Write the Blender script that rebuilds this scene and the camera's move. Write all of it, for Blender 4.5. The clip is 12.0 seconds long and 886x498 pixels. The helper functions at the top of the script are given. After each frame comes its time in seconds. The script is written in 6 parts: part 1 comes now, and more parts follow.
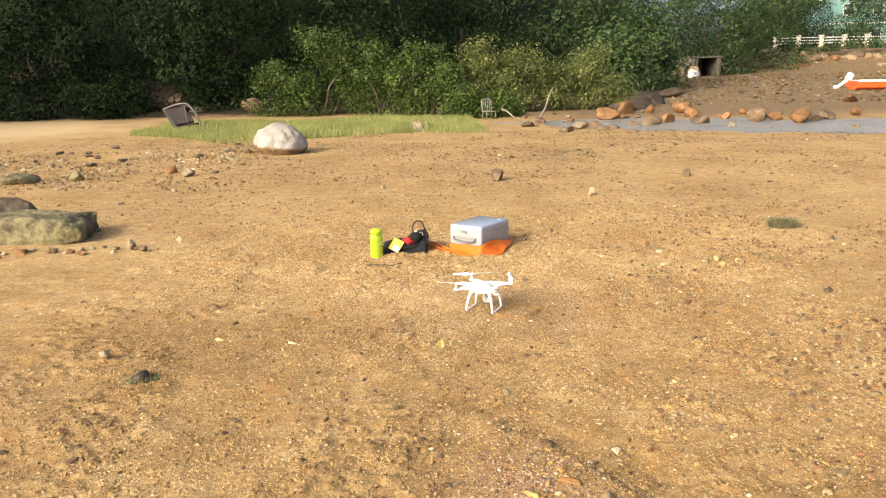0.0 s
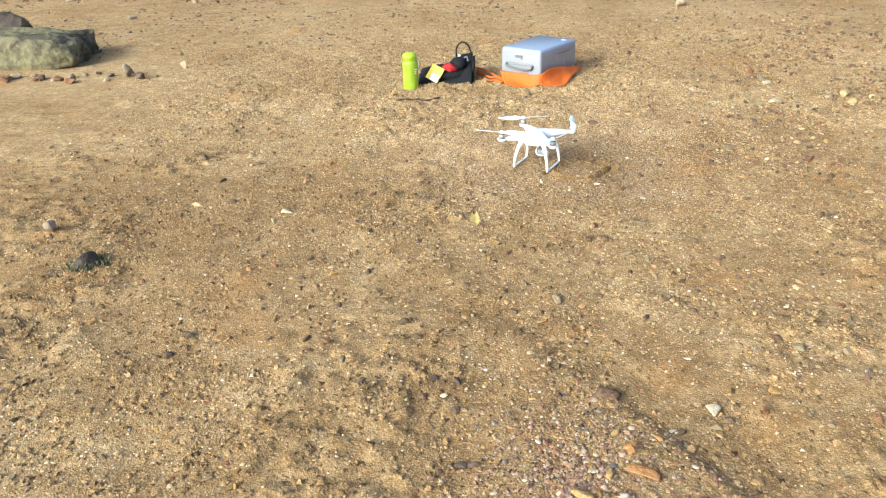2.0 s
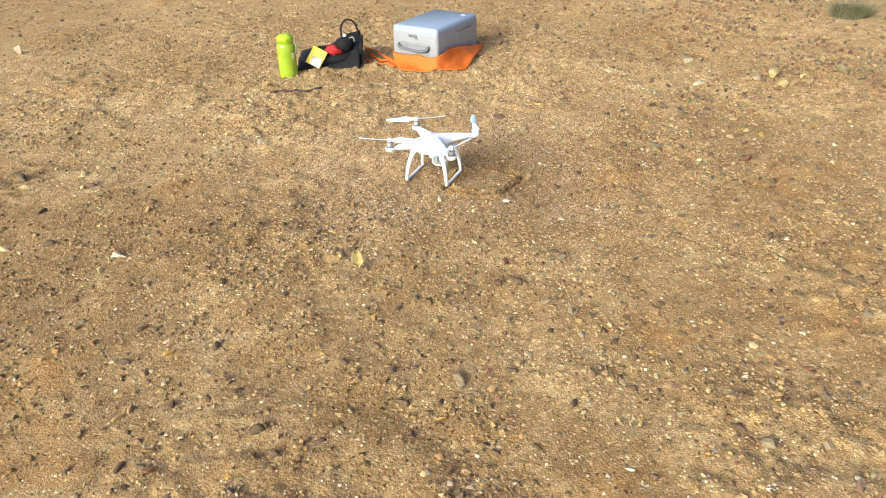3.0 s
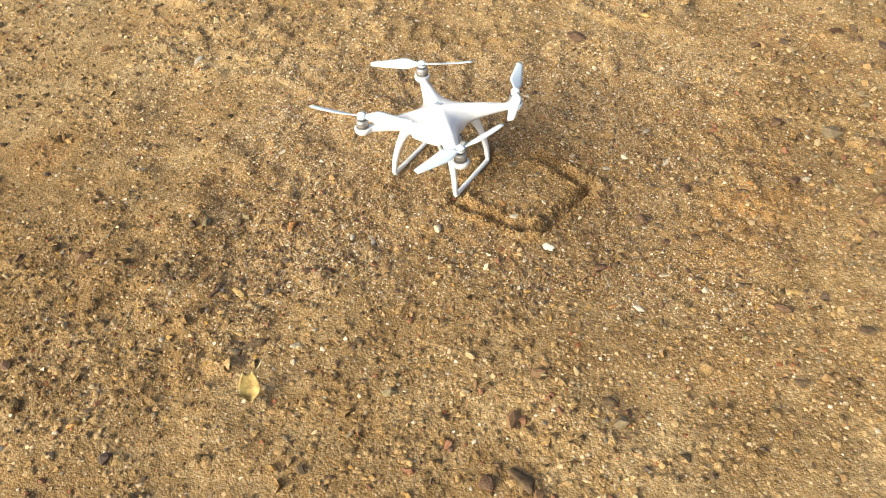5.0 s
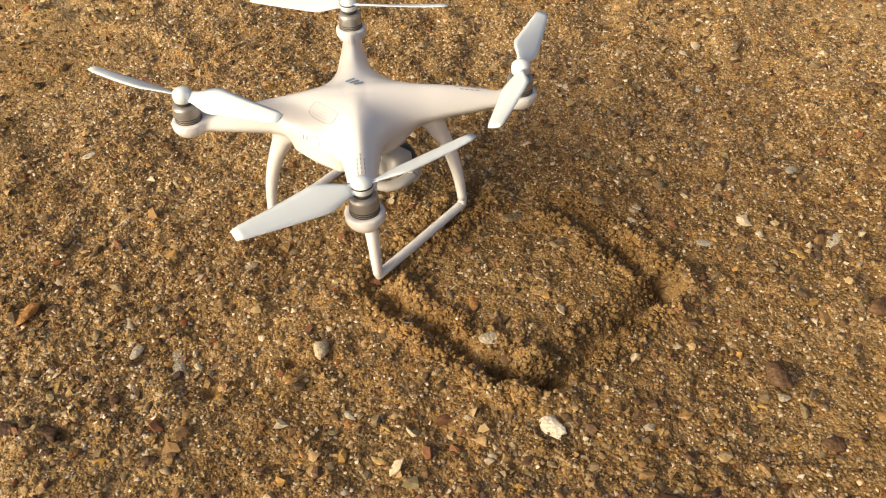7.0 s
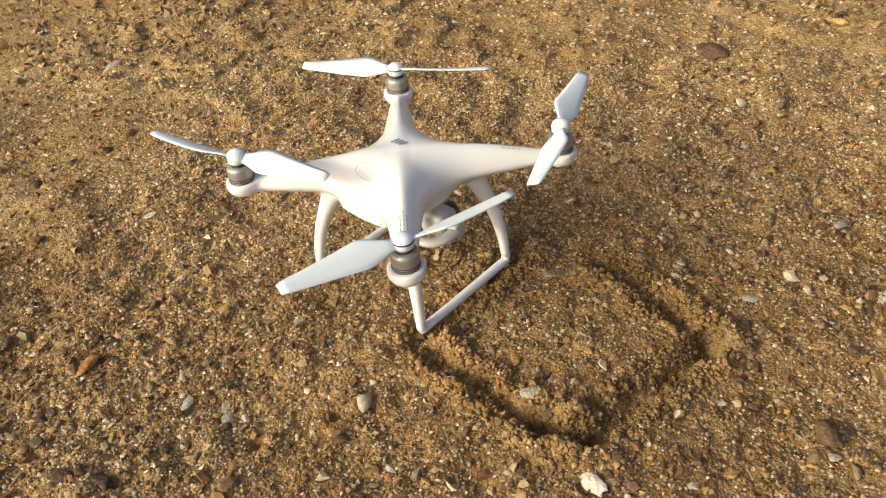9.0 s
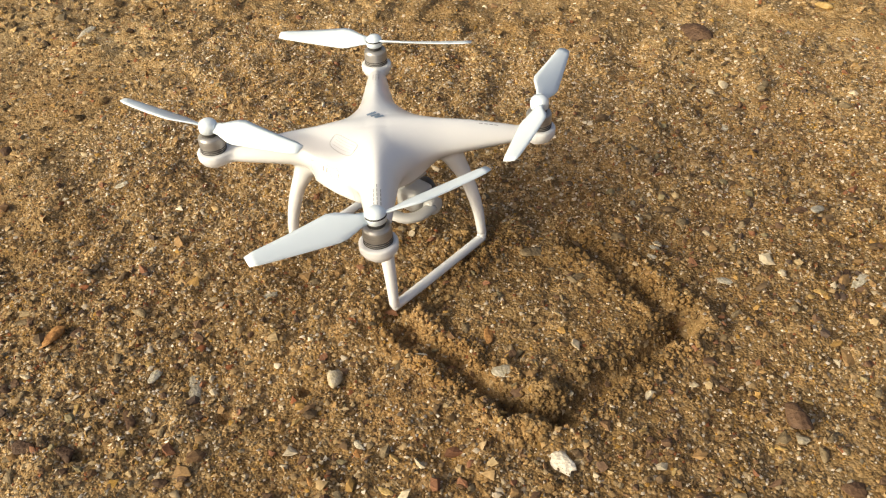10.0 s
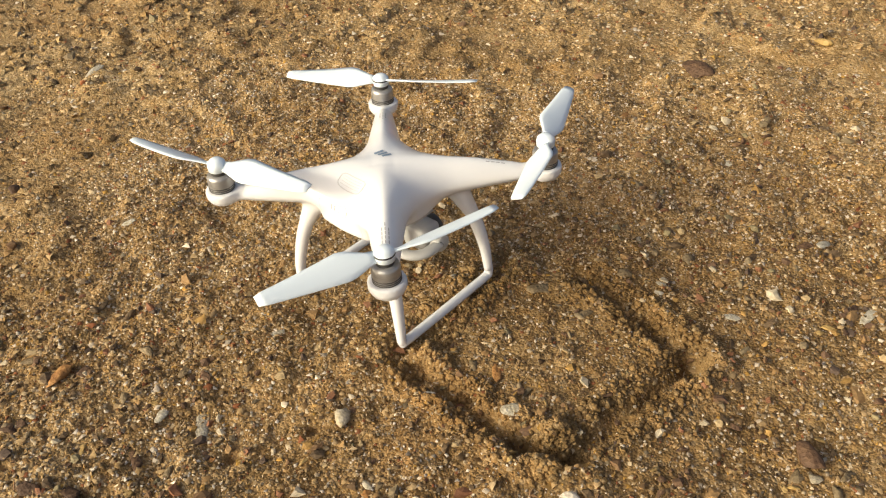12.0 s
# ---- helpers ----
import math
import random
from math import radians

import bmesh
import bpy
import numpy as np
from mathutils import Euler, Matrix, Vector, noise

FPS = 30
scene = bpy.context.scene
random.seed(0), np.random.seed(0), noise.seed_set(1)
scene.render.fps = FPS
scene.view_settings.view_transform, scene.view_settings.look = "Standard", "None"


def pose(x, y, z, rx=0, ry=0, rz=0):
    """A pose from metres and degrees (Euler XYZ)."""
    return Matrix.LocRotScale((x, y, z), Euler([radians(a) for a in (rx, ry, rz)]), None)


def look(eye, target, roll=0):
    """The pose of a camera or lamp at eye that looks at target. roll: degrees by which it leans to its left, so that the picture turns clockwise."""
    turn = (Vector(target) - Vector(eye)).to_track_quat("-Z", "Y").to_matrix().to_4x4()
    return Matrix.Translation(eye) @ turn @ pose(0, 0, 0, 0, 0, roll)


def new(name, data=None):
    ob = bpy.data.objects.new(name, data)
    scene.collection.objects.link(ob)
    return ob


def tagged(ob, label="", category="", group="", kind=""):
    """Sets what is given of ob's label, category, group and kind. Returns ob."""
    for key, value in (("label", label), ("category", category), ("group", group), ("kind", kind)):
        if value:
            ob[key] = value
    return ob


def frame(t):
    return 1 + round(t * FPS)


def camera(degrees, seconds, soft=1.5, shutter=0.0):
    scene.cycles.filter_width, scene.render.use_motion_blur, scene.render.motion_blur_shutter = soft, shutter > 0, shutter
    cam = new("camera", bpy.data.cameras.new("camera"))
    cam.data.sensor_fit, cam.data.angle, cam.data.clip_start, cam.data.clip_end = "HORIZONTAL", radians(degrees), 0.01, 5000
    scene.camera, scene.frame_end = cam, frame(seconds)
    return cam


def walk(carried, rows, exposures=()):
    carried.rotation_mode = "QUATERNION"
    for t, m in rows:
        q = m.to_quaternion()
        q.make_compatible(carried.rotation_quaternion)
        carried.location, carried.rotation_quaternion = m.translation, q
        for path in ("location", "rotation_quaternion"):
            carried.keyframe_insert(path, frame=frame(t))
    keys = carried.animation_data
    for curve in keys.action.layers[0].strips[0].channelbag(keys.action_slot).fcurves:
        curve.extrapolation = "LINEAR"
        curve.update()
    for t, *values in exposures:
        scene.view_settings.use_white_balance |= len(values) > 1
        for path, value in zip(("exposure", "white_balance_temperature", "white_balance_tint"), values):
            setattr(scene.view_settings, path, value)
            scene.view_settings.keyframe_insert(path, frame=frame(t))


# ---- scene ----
cam = camera(58.2, 12.0, soft=1.2)
PATH = [
    (0, (-0.535, -4.546, 1.419), (-0.431, -2.598, 0.978), -1.3),
    (0.5, (-0.486, -4.232, 1.368), (-0.376, -2.317, 0.801), -0.6),
    (1, (-0.478, -3.954, 1.334), (-0.443, -2.099, 0.586), -2.5),
    (1.5, (-0.377, -3.694, 1.321), (-0.474, -1.877, 0.492), -2.7),
    (2, (-0.359, -3.5, 1.298), (-0.435, -1.703, 0.422), -2.5),
    (2.5, (-0.355, -3.146, 1.297), (-0.326, -1.376, 0.366), -2.0),
    (3, (-0.239, -2.823, 1.266), (-0.11, -1.08, 0.294), -2.0),
    (3.2, (-0.178, -2.682, 1.261), (-0.068, -0.951, 0.265), -1.6),
    (4.8, (0.054, -1.565, 1.158), (-0.033, -0.079, -0.178), -1.4),
    (5, (0.085, -1.454, 1.156), (-0.054, -0.009, -0.221), -2.7),
    (5.5, (0.117, -1.079, 1.119), (-0.028, 0.335, -0.288), 0.8),
    (6, (0.191, -0.839, 1.028), (-0.164, 0.378, -0.518), -1.1),
    (6.5, (0.208, -0.702, 0.72), (-0.095, 0.52, -0.834), -0.6),
    (7, (0.193, -0.652, 0.614), (-0.134, 0.771, -0.753), -2.8),
    (7.2, (0.19, -0.654, 0.614), (-0.172, 0.803, -0.707), -4.0),
    (9, (0.212, -0.662, 0.62), (-0.27, 0.826, -0.627), -6.1),
    (9.5, (0.214, -0.658, 0.619), (-0.265, 0.833, -0.624), -5.4),
    (10, (0.219, -0.654, 0.61), (-0.217, 0.811, -0.679), -4.1),
    (10.5, (0.222, -0.654, 0.614), (-0.207, 0.808, -0.681), -3.7),
    (11, (0.221, -0.658, 0.615), (-0.228, 0.82, -0.655), -3.9),
    (11.5, (0.218, -0.654, 0.622), (-0.245, 0.841, -0.624), -4.5),
    (12, (0.212, -0.653, 0.616), (-0.235, 0.861, -0.611), -4.2),
]
walk(cam, [(t, look(eye, target, roll)) for t, eye, target, roll in PATH],
     [(0, 1.28, 6800, 7), (0.5, 1.25, 5350, 3), (1, 1.24, 5050, 0.5), (1.5, 1.22, 5150, 1), (2.5, 1.11, 5500, 0.5), (3.2, 0.98, 5800, 1.5), (5, 0.88, 6350, 2.5), (5.5, 0.79, 6850, 4),
      (6, 0.76, 7250, 6), (6.5, 0.57, 7650, 9), (7, 0.30, 7700, 10), (9, 0.35, 6950, 5.5), (12, 0.37, 6950, 5.5)])

# ---- world, sun and exposure ----
SUN_ELEV = 26.0
SUN_TO = Vector((-0.72, -0.69, 0.0)).normalized() * math.cos(radians(SUN_ELEV)) + Vector((0, 0, math.sin(radians(SUN_ELEV))))
world = bpy.data.worlds.new("sky")
scene.world = world
world.use_nodes = True
wt = world.node_tree
sky = wt.nodes.new("ShaderNodeTexSky")
sky.sky_type, sky.sun_disc = "NISHITA", False
sky.sun_elevation, sky.sun_rotation = radians(SUN_ELEV), math.atan2(SUN_TO.x, SUN_TO.y)
sky.dust_density, sky.air_density, sky.ozone_density = 6.0, 0.5, 0.2
wt.links.new(sky.outputs[0], wt.nodes["Background"].inputs[0])
wt.nodes["Background"].inputs[1].default_value = 0.15
sun = new("sun", bpy.data.lights.new("sun", "SUN"))
sun.data.energy, sun.data.angle, sun.data.color = 1.18, radians(11.0), (1.0, 0.985, 0.8)
sun.matrix_world = look(SUN_TO * 50, (0, 0, 0))


# ---- building helpers ----
def mesh_of(name, verts, faces, smooth=False):
    me = bpy.data.meshes.new(name)
    me.from_pydata([tuple(v) for v in verts], [], [tuple(f) for f in faces])
    me.update()
    if smooth:
        me.polygons.foreach_set("use_smooth", [True] * len(me.polygons))
    return me


def fast_mesh(name, verts, faces, smooth=False):
    """A mesh from arrays; all faces have the same number of corners."""
    verts, faces = np.asarray(verts, np.float32), np.asarray(faces, np.int32)
    k = faces.shape[1]
    me = bpy.data.meshes.new(name)
    me.vertices.add(len(verts))
    me.vertices.foreach_set("co", verts.ravel())
    me.loops.add(faces.size)
    me.loops.foreach_set("vertex_index", faces.ravel())
    me.polygons.add(len(faces))
    me.polygons.foreach_set("loop_start", np.arange(0, faces.size, k, dtype=np.int32))
    me.polygons.foreach_set("loop_total", np.full(len(faces), k, np.int32))
    me.polygons.foreach_set("use_smooth", np.full(len(faces), smooth))
    me.update(calc_edges=True)
    me.validate()
    return me


def link(name, me, material, parent=None, label=""):
    me.materials.clear()
    me.materials.append(material)
    ob = new(name, me)
    if parent:
        ob.parent = parent
    return tagged(ob, label)


def part(name, bm, material, parent, label="", smooth=True):
    """Links a bmesh as one mesh object under a thing or a part."""
    me = bpy.data.meshes.new(name)
    bmesh.ops.recalc_face_normals(bm, faces=bm.faces)
    for f in bm.faces:
        f.smooth = smooth
    bm.to_mesh(me)
    bm.free()
    return link(name, me, material, parent, label)


def thing(name, label, category, m=None, group="", kind=""):
    ob = new(name)
    ob.empty_display_size = 0.05
    ob.matrix_world = m or Matrix()
    return tagged(ob, label, category, group, kind)


def box(sx, sy, sz, x=0, y=0, z=0, bevel=0.0, turn=None, segs=2):
    """A box of that size whose base is centred on x, y, z."""
    bm = bmesh.new()
    bmesh.ops.create_cube(bm, size=1.0)
    bmesh.ops.scale(bm, vec=(sx, sy, sz), verts=bm.verts)
    if bevel:
        bmesh.ops.bevel(bm, geom=bm.edges[:], offset=bevel, segments=segs, affect="EDGES", profile=0.5)
    bmesh.ops.translate(bm, vec=(0, 0, sz / 2), verts=bm.verts)
    if turn is not None:
        bmesh.ops.transform(bm, matrix=turn, verts=bm.verts)
    bmesh.ops.translate(bm, vec=(x, y, z), verts=bm.verts)
    return bm


def lathe(profile, n=32, x=0, y=0, z=0, m=None):
    """A solid of revolution from (radius, height) pairs; closed at both ends."""
    bm = bmesh.new()
    rings = []
    for r, h in profile:
        rings.append([bm.verts.new((r * math.cos(2 * math.pi * i / n), r * math.sin(2 * math.pi * i / n), h)) for i in range(n)])
    for a, b in zip(rings, rings[1:]):
        for i in range(n):
            bm.faces.new((a[i], a[(i + 1) % n], b[(i + 1) % n], b[i]))
    bm.faces.new(rings[0][::-1])
    bm.faces.new(rings[-1])
    if m is not None:
        bmesh.ops.transform(bm, matrix=m, verts=bm.verts)
    bmesh.ops.translate(bm, vec=(x, y, z), verts=bm.verts)
    return bm


def tube(points, radii, n=12, bm=None, squash=1.0):
    """A round bar along points, with a radius at each."""
    bm = bm or bmesh.new()
    pts = [Vector(p) for p in points]
    if not isinstance(radii, (list, tuple)):
        radii = [radii] * len(pts)
    radii = [float(r) for r in radii]
    rings = []
    side = None
    for i, p in enumerate(pts):
        way = (pts[min(i + 1, len(pts) - 1)] - pts[max(i - 1, 0)]).normalized()
        if side is None:
            side = way.cross(Vector((0.31, 0.17, 0.93))).normalized()
        side = (side - way * side.dot(way)).normalized()
        up = way.cross(side)
        rings.append([bm.verts.new(p + radii[i] * (math.cos(2 * math.pi * k / n) * side + squash * math.sin(2 * math.pi * k / n) * up)) for k in range(n)])
    for a, b in zip(rings, rings[1:]):
        for k in range(n):
            bm.faces.new((a[k], a[(k + 1) % n], b[(k + 1) % n], b[k]))
    bm.faces.new(rings[0][::-1])
    bm.faces.new(rings[-1])
    return bm


def smooth_path(points, per=6):
    """Catmull-Rom through points."""
    p = [Vector(v) for v in points]
    p = [2 * p[0] - p[1]] + p + [2 * p[-1] - p[-2]]
    out = []
    for i in range(1, len(p) - 2):
        for k in range(per):
            t = k / per
            out.append(0.5 * (2 * p[i] + (p[i + 1] - p[i - 1]) * t + (2 * p[i - 1] - 5 * p[i] + 4 * p[i + 1] - p[i + 2]) * t * t
                              + (3 * p[i] - p[i - 1] - 3 * p[i + 1] + p[i + 2]) * t ** 3))
    return out + [p[-2]]


def surface(fn, lo, hi, h):
    """The zero surface of a distance function, as vertices and quads."""
    lo = np.array(lo, float)
    ax = [np.arange(lo[i], hi[i] + h, h) for i in range(3)]
    v = fn(*np.meshgrid(*ax, indexing="ij"))
    n = np.array(v.shape) - 1
    total, count = np.zeros((*n, 3)), np.zeros(n)
    corners = [np.array((a, b, c)) for a in (0, 1) for b in (0, 1) for c in (0, 1)]
    cut = lambda c: v[c[0]:c[0] + n[0], c[1]:c[1] + n[1], c[2]:c[2] + n[2]]
    for a in corners:
        for d in range(3):
            if a[d]:
                continue
            b = a.copy()
            b[d] = 1
            va, vb = cut(a), cut(b)
            hit = (va < 0) != (vb < 0)
            t = np.where(hit, va / np.where(hit, va - vb, 1), 0)
            total += np.where(hit[..., None], a + t[..., None] * (b - a), 0)
            count += hit
    live = count > 0
    index = np.full(n, -1)
    index[live] = np.arange(live.sum())
    verts = (np.argwhere(live) + total[live] / count[live][:, None]) * h + lo
    quads = []
    for d in range(3):
        u, w = (d + 1) % 3, (d + 2) % 3
        lower = np.take(v, range(0, v.shape[d] - 1), axis=d) < 0
        upper = np.take(v, range(1, v.shape[d]), axis=d) < 0
        for inside in (True, False):
            e = np.argwhere((lower == inside) & (upper != inside))
            e = e[(e[:, u] > 0) & (e[:, w] > 0) & (e[:, u] < n[u]) & (e[:, w] < n[w])]
            du, dw = np.eye(3, dtype=int)[u], np.eye(3, dtype=int)[w]
            q = np.stack([index[tuple(c.T)] for c in (e - du - dw, e - dw, e, e - du)], 1)
            quads.append(q if inside else q[:, ::-1])
    return verts, np.concatenate(quads)


TABLE = np.random.RandomState(7).rand(512, 512)


def value_noise(x, y, size, seed=0):
    """Smooth noise from 0 to 1 with lumps of that size in metres."""
    x, y = np.asarray(x, float) / size + 37.1 * seed, np.asarray(y, float) / size + 91.7 * seed
    i, j = np.floor(x).astype(int), np.floor(y).astype(int)
    u, w = x - i, y - j
    u, w = u * u * (3 - 2 * u), w * w * (3 - 2 * w)
    g = lambda a, b: TABLE[a % 512, b % 512]
    return (g(i, j) * (1 - u) + g(i + 1, j) * u) * (1 - w) + (g(i, j + 1) * (1 - u) + g(i + 1, j + 1) * u) * w


def step(a, b, x):
    t = np.clip((np.asarray(x, float) - a) / (b - a), 0, 1)
    return t * t * (3 - 2 * t)


# ---- materials ----
class Mat:
    """A node material with short calls for the nodes that are used here."""

    def __init__(self, name, rough=0.7, metal=0.0, spec=0.5):
        self.m = bpy.data.materials.new(name)
        self.m.use_nodes = True
        self.t = self.m.node_tree
        self.bsdf = self.t.nodes["Principled BSDF"]
        self.bsdf.inputs["Roughness"].default_value = rough
        self.bsdf.inputs["Metallic"].default_value = metal
        self.bsdf.inputs["Specular IOR Level"].default_value = spec

    def node(self, kind, **sets):
        n = self.t.nodes.new("ShaderNode" + kind)
        for k, v in sets.items():
            n.inputs[k.replace("_", " ")].default_value = v
        return n

    def to(self, a, b):
        self.t.links.new(a, b)

    def place(self, own=False):
        return self.node("TexCoord").outputs["Object"] if own else self.node("NewGeometry").outputs["Position"]

    def noise(self, scale, detail=4, rough=0.55, vec=None, stretch=None):
        n = self.node("TexNoise", Scale=scale, Detail=detail, Roughness=rough)
        vec = vec or self.place()
        if stretch:
            mp = self.node("Mapping")
            mp.inputs["Scale"].default_value = stretch
            self.to(vec, mp.inputs[0])
            vec = mp.outputs[0]
        self.to(vec, n.inputs["Vector"])
        return n.outputs["Fac"]

    def voronoi(self, scale, vec=None, out="Distance", feature="F1"):
        n = self.node("TexVoronoi", Scale=scale)
        n.feature = feature
        self.to(vec or self.place(), n.inputs["Vector"])
        return n.outputs[out]

    def ramp(self, fac, stops, hard=False):
        n = self.node("ValToRGB")
        n.color_ramp.interpolation = "CONSTANT" if hard else "LINEAR"
        els = n.color_ramp.elements
        while len(els) < len(stops):
            els.new(0.5)
        for e, (p, c) in zip(els, stops):
            e.position, e.color = p, (*c, 1) if isinstance(c, tuple) else (c, c, c, 1)
        self.to(fac, n.inputs[0])
        return n.outputs[0]

    def mix(self, fac, a, b, blend="MIX"):
        n = self.t.nodes.new("ShaderNodeMix")
        n.data_type, n.blend_type = "RGBA", blend
        for s, v in ((n.inputs[0], fac), (n.inputs[6], a), (n.inputs[7], b)):
            if isinstance(v, (int, float)):
                s.default_value = v
            elif isinstance(v, tuple):
                s.default_value = (*v, 1)
            else:
                self.to(v, s)
        return n.outputs[2]

    def maths(self, op, a, b=0.0):
        n = self.t.nodes.new("ShaderNodeMath")
        n.operation = op
        for s, v in zip(n.inputs, (a, b)):
            if isinstance(v, (int, float)):
                s.default_value = v
            else:
                self.to(v, s)
        return n.outputs[0]

    def colour(self, c):
        if isinstance(c, tuple):
            self.bsdf.inputs["Base Color"].default_value = (*c, 1)
        else:
            self.to(c, self.bsdf.inputs["Base Color"])
        return self

    def rough(self, socket):
        self.to(socket, self.bsdf.inputs["Roughness"])
        return self

    def bump(self, height, strength=0.5, distance=0.01):
        n = self.node("Bump", Strength=strength, Distance=distance)
        self.to(height, n.inputs["Height"])
        self.to(n.outputs[0], self.bsdf.inputs["Normal"])
        return self

    def island(self):
        return self.node("NewGeometry").outputs["Random Per Island"]

    def sand_tint(self, p):
        """Tint by noise and y: darker brown just before the drone, paler further on."""
        split = self.node("SeparateXYZ")
        self.to(p, split.inputs[0])
        up = self.ramp(self.maths("MULTIPLY", self.maths("ADD", split.outputs[1], 2.0), 0.1), [(0.08, 0.06), (0.15, 0.012), (0.19, 0.018), (0.25, 0.11), (0.34, 0.16), (0.5, 0.15), (0.8, 0.12), (1.0, 0.13)])
        fac = self.maths("ADD", self.maths("ADD", self.maths("MULTIPLY", self.noise(0.8, 5, 0.6, p), 0.7), self.maths("MULTIPLY", self.noise(3.4, 4, 0.6, p), 0.3)), self.maths("SUBTRACT", up, 0.055))
        tint = self.ramp(fac, [(0.36, (0.76, 0.72, 0.67)), (0.5, (0.92, 0.9, 0.88)), (0.62, (1.12, 1.14, 1.18)), (0.74, (1.22, 1.27, 1.34))])
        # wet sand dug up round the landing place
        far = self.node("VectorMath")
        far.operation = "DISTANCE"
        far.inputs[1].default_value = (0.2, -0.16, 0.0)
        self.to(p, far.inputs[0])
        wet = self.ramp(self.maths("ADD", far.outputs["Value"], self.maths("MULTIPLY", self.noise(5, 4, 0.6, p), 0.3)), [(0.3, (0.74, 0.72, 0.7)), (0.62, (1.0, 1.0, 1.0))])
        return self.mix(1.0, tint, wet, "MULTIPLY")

    def random(self):
        return self.node("ObjectInfo").outputs["Random"]


def sand_material():
    m = Mat("coarse_sand", 0.95, spec=0.15)
    p = m.place()
    mid = m.noise(9, 6, 0.68, p)
    fleck = m.noise(48, 5, 0.75, p)
    cells = m.voronoi(360, p, "Color")
    coarse = m.voronoi(85, p, "Color")
    tone = m.ramp(cells, [(0.0, (0.16, 0.09, 0.036)), (0.25, (0.27, 0.16, 0.062)), (0.6, (0.39, 0.245, 0.102)), (0.85, (0.58, 0.42, 0.215)), (1.0, (0.7, 0.58, 0.38))])
    lumps = m.ramp(coarse, [(0.0, (0.2, 0.115, 0.043)), (0.35, (0.33, 0.2, 0.078)), (0.7, (0.43, 0.275, 0.112)), (1.0, (0.6, 0.45, 0.25))])
    drift = m.ramp(mid, [(0.36, (0.26, 0.15, 0.055)), (0.5, (0.42, 0.27, 0.112)), (0.62, (0.58, 0.41, 0.2))])
    base = m.mix(0.36, m.mix(0.36, tone, lumps), drift)
    base = m.mix(m.ramp(m.voronoi(230, p, "Color"), [(0.78, 0.0), (0.86, 0.6)]), base, (0.58, 0.44, 0.26))
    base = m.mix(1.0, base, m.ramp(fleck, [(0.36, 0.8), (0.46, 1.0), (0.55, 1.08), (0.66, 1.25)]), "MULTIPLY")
    # lows of the bump noise darkened: shade of small pits put into the colour
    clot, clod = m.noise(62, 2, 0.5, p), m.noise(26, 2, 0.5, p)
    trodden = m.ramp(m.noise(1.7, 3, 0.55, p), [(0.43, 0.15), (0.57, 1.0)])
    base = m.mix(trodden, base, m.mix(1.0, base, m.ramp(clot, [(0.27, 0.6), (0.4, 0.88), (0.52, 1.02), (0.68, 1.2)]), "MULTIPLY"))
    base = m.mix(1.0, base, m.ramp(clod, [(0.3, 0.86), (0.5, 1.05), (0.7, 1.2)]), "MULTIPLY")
    base = m.mix(1.0, m.mix(1.0, base, m.sand_tint(p), "MULTIPLY"), (0.78, 0.79, 0.81), "MULTIPLY")
    rusty = m.ramp(m.noise(2.3, 4, 0.6, p), [(0.57, 0.0), (0.7, 0.4)])
    base = m.mix(rusty, base, (0.39, 0.19, 0.055))
    # dry, bleached sand at the top of the beach, its sunlit brightness put into the colour
    sunlit_dry = m.node("VectorMath")
    sunlit_dry.operation = "DISTANCE"
    sunlit_dry.inputs[1].default_value = (-13.0, 18.0, 0.0)
    m.to(p, sunlit_dry.inputs[0])
    base = m.mix(m.ramp(m.maths("MULTIPLY", m.maths("ADD", sunlit_dry.outputs["Value"], m.maths("MULTIPLY", m.noise(0.6, 4, 0.6, p), 3.0)), 0.1), [(0.45, 0.7), (0.75, 0.0)]), base, (0.62, 0.47, 0.27))
    # tree shade put into the ground's colour, and dark mud on the tidal flat
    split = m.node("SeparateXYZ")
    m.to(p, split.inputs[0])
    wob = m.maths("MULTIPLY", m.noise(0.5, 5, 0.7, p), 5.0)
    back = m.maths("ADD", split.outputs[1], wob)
    shaded_floor = m.ramp(m.noise(6, 5, 0.7, p), [(0.3, (0.02, 0.015, 0.01)), (0.7, (0.07, 0.05, 0.03))])
    base = m.mix(m.ramp(m.maths("MULTIPLY", m.maths("SUBTRACT", back, 25.4), 0.7), [(0.0, 0.0), (1.0, 1.0)]), base, shaded_floor)
    mud = m.ramp(m.noise(4, 6, 0.7, p), [(0.3, (0.1, 0.068, 0.038)), (0.7, (0.26, 0.18, 0.1))])
    flat = m.maths("MULTIPLY", m.ramp(m.maths("MULTIPLY", m.maths("SUBTRACT", back, 17.0), 0.25), [(0.0, 0.0), (1.0, 1.0)]), m.ramp(m.maths("MULTIPLY", split.outputs[0], 0.15), [(0.3, 0.0), (0.8, 1.0)]))
    base = m.mix(flat, base, mud)
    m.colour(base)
    grain = m.maths("ADD", m.maths("MULTIPLY", m.voronoi(360, p), -0.75), m.maths("MULTIPLY", m.voronoi(150, p), -0.9))
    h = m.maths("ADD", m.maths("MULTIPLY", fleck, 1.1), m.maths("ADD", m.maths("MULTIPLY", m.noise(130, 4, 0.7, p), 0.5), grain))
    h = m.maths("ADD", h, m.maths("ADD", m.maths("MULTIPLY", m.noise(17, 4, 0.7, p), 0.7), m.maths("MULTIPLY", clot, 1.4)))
    return m.bump(h, 0.5, 0.0045).m


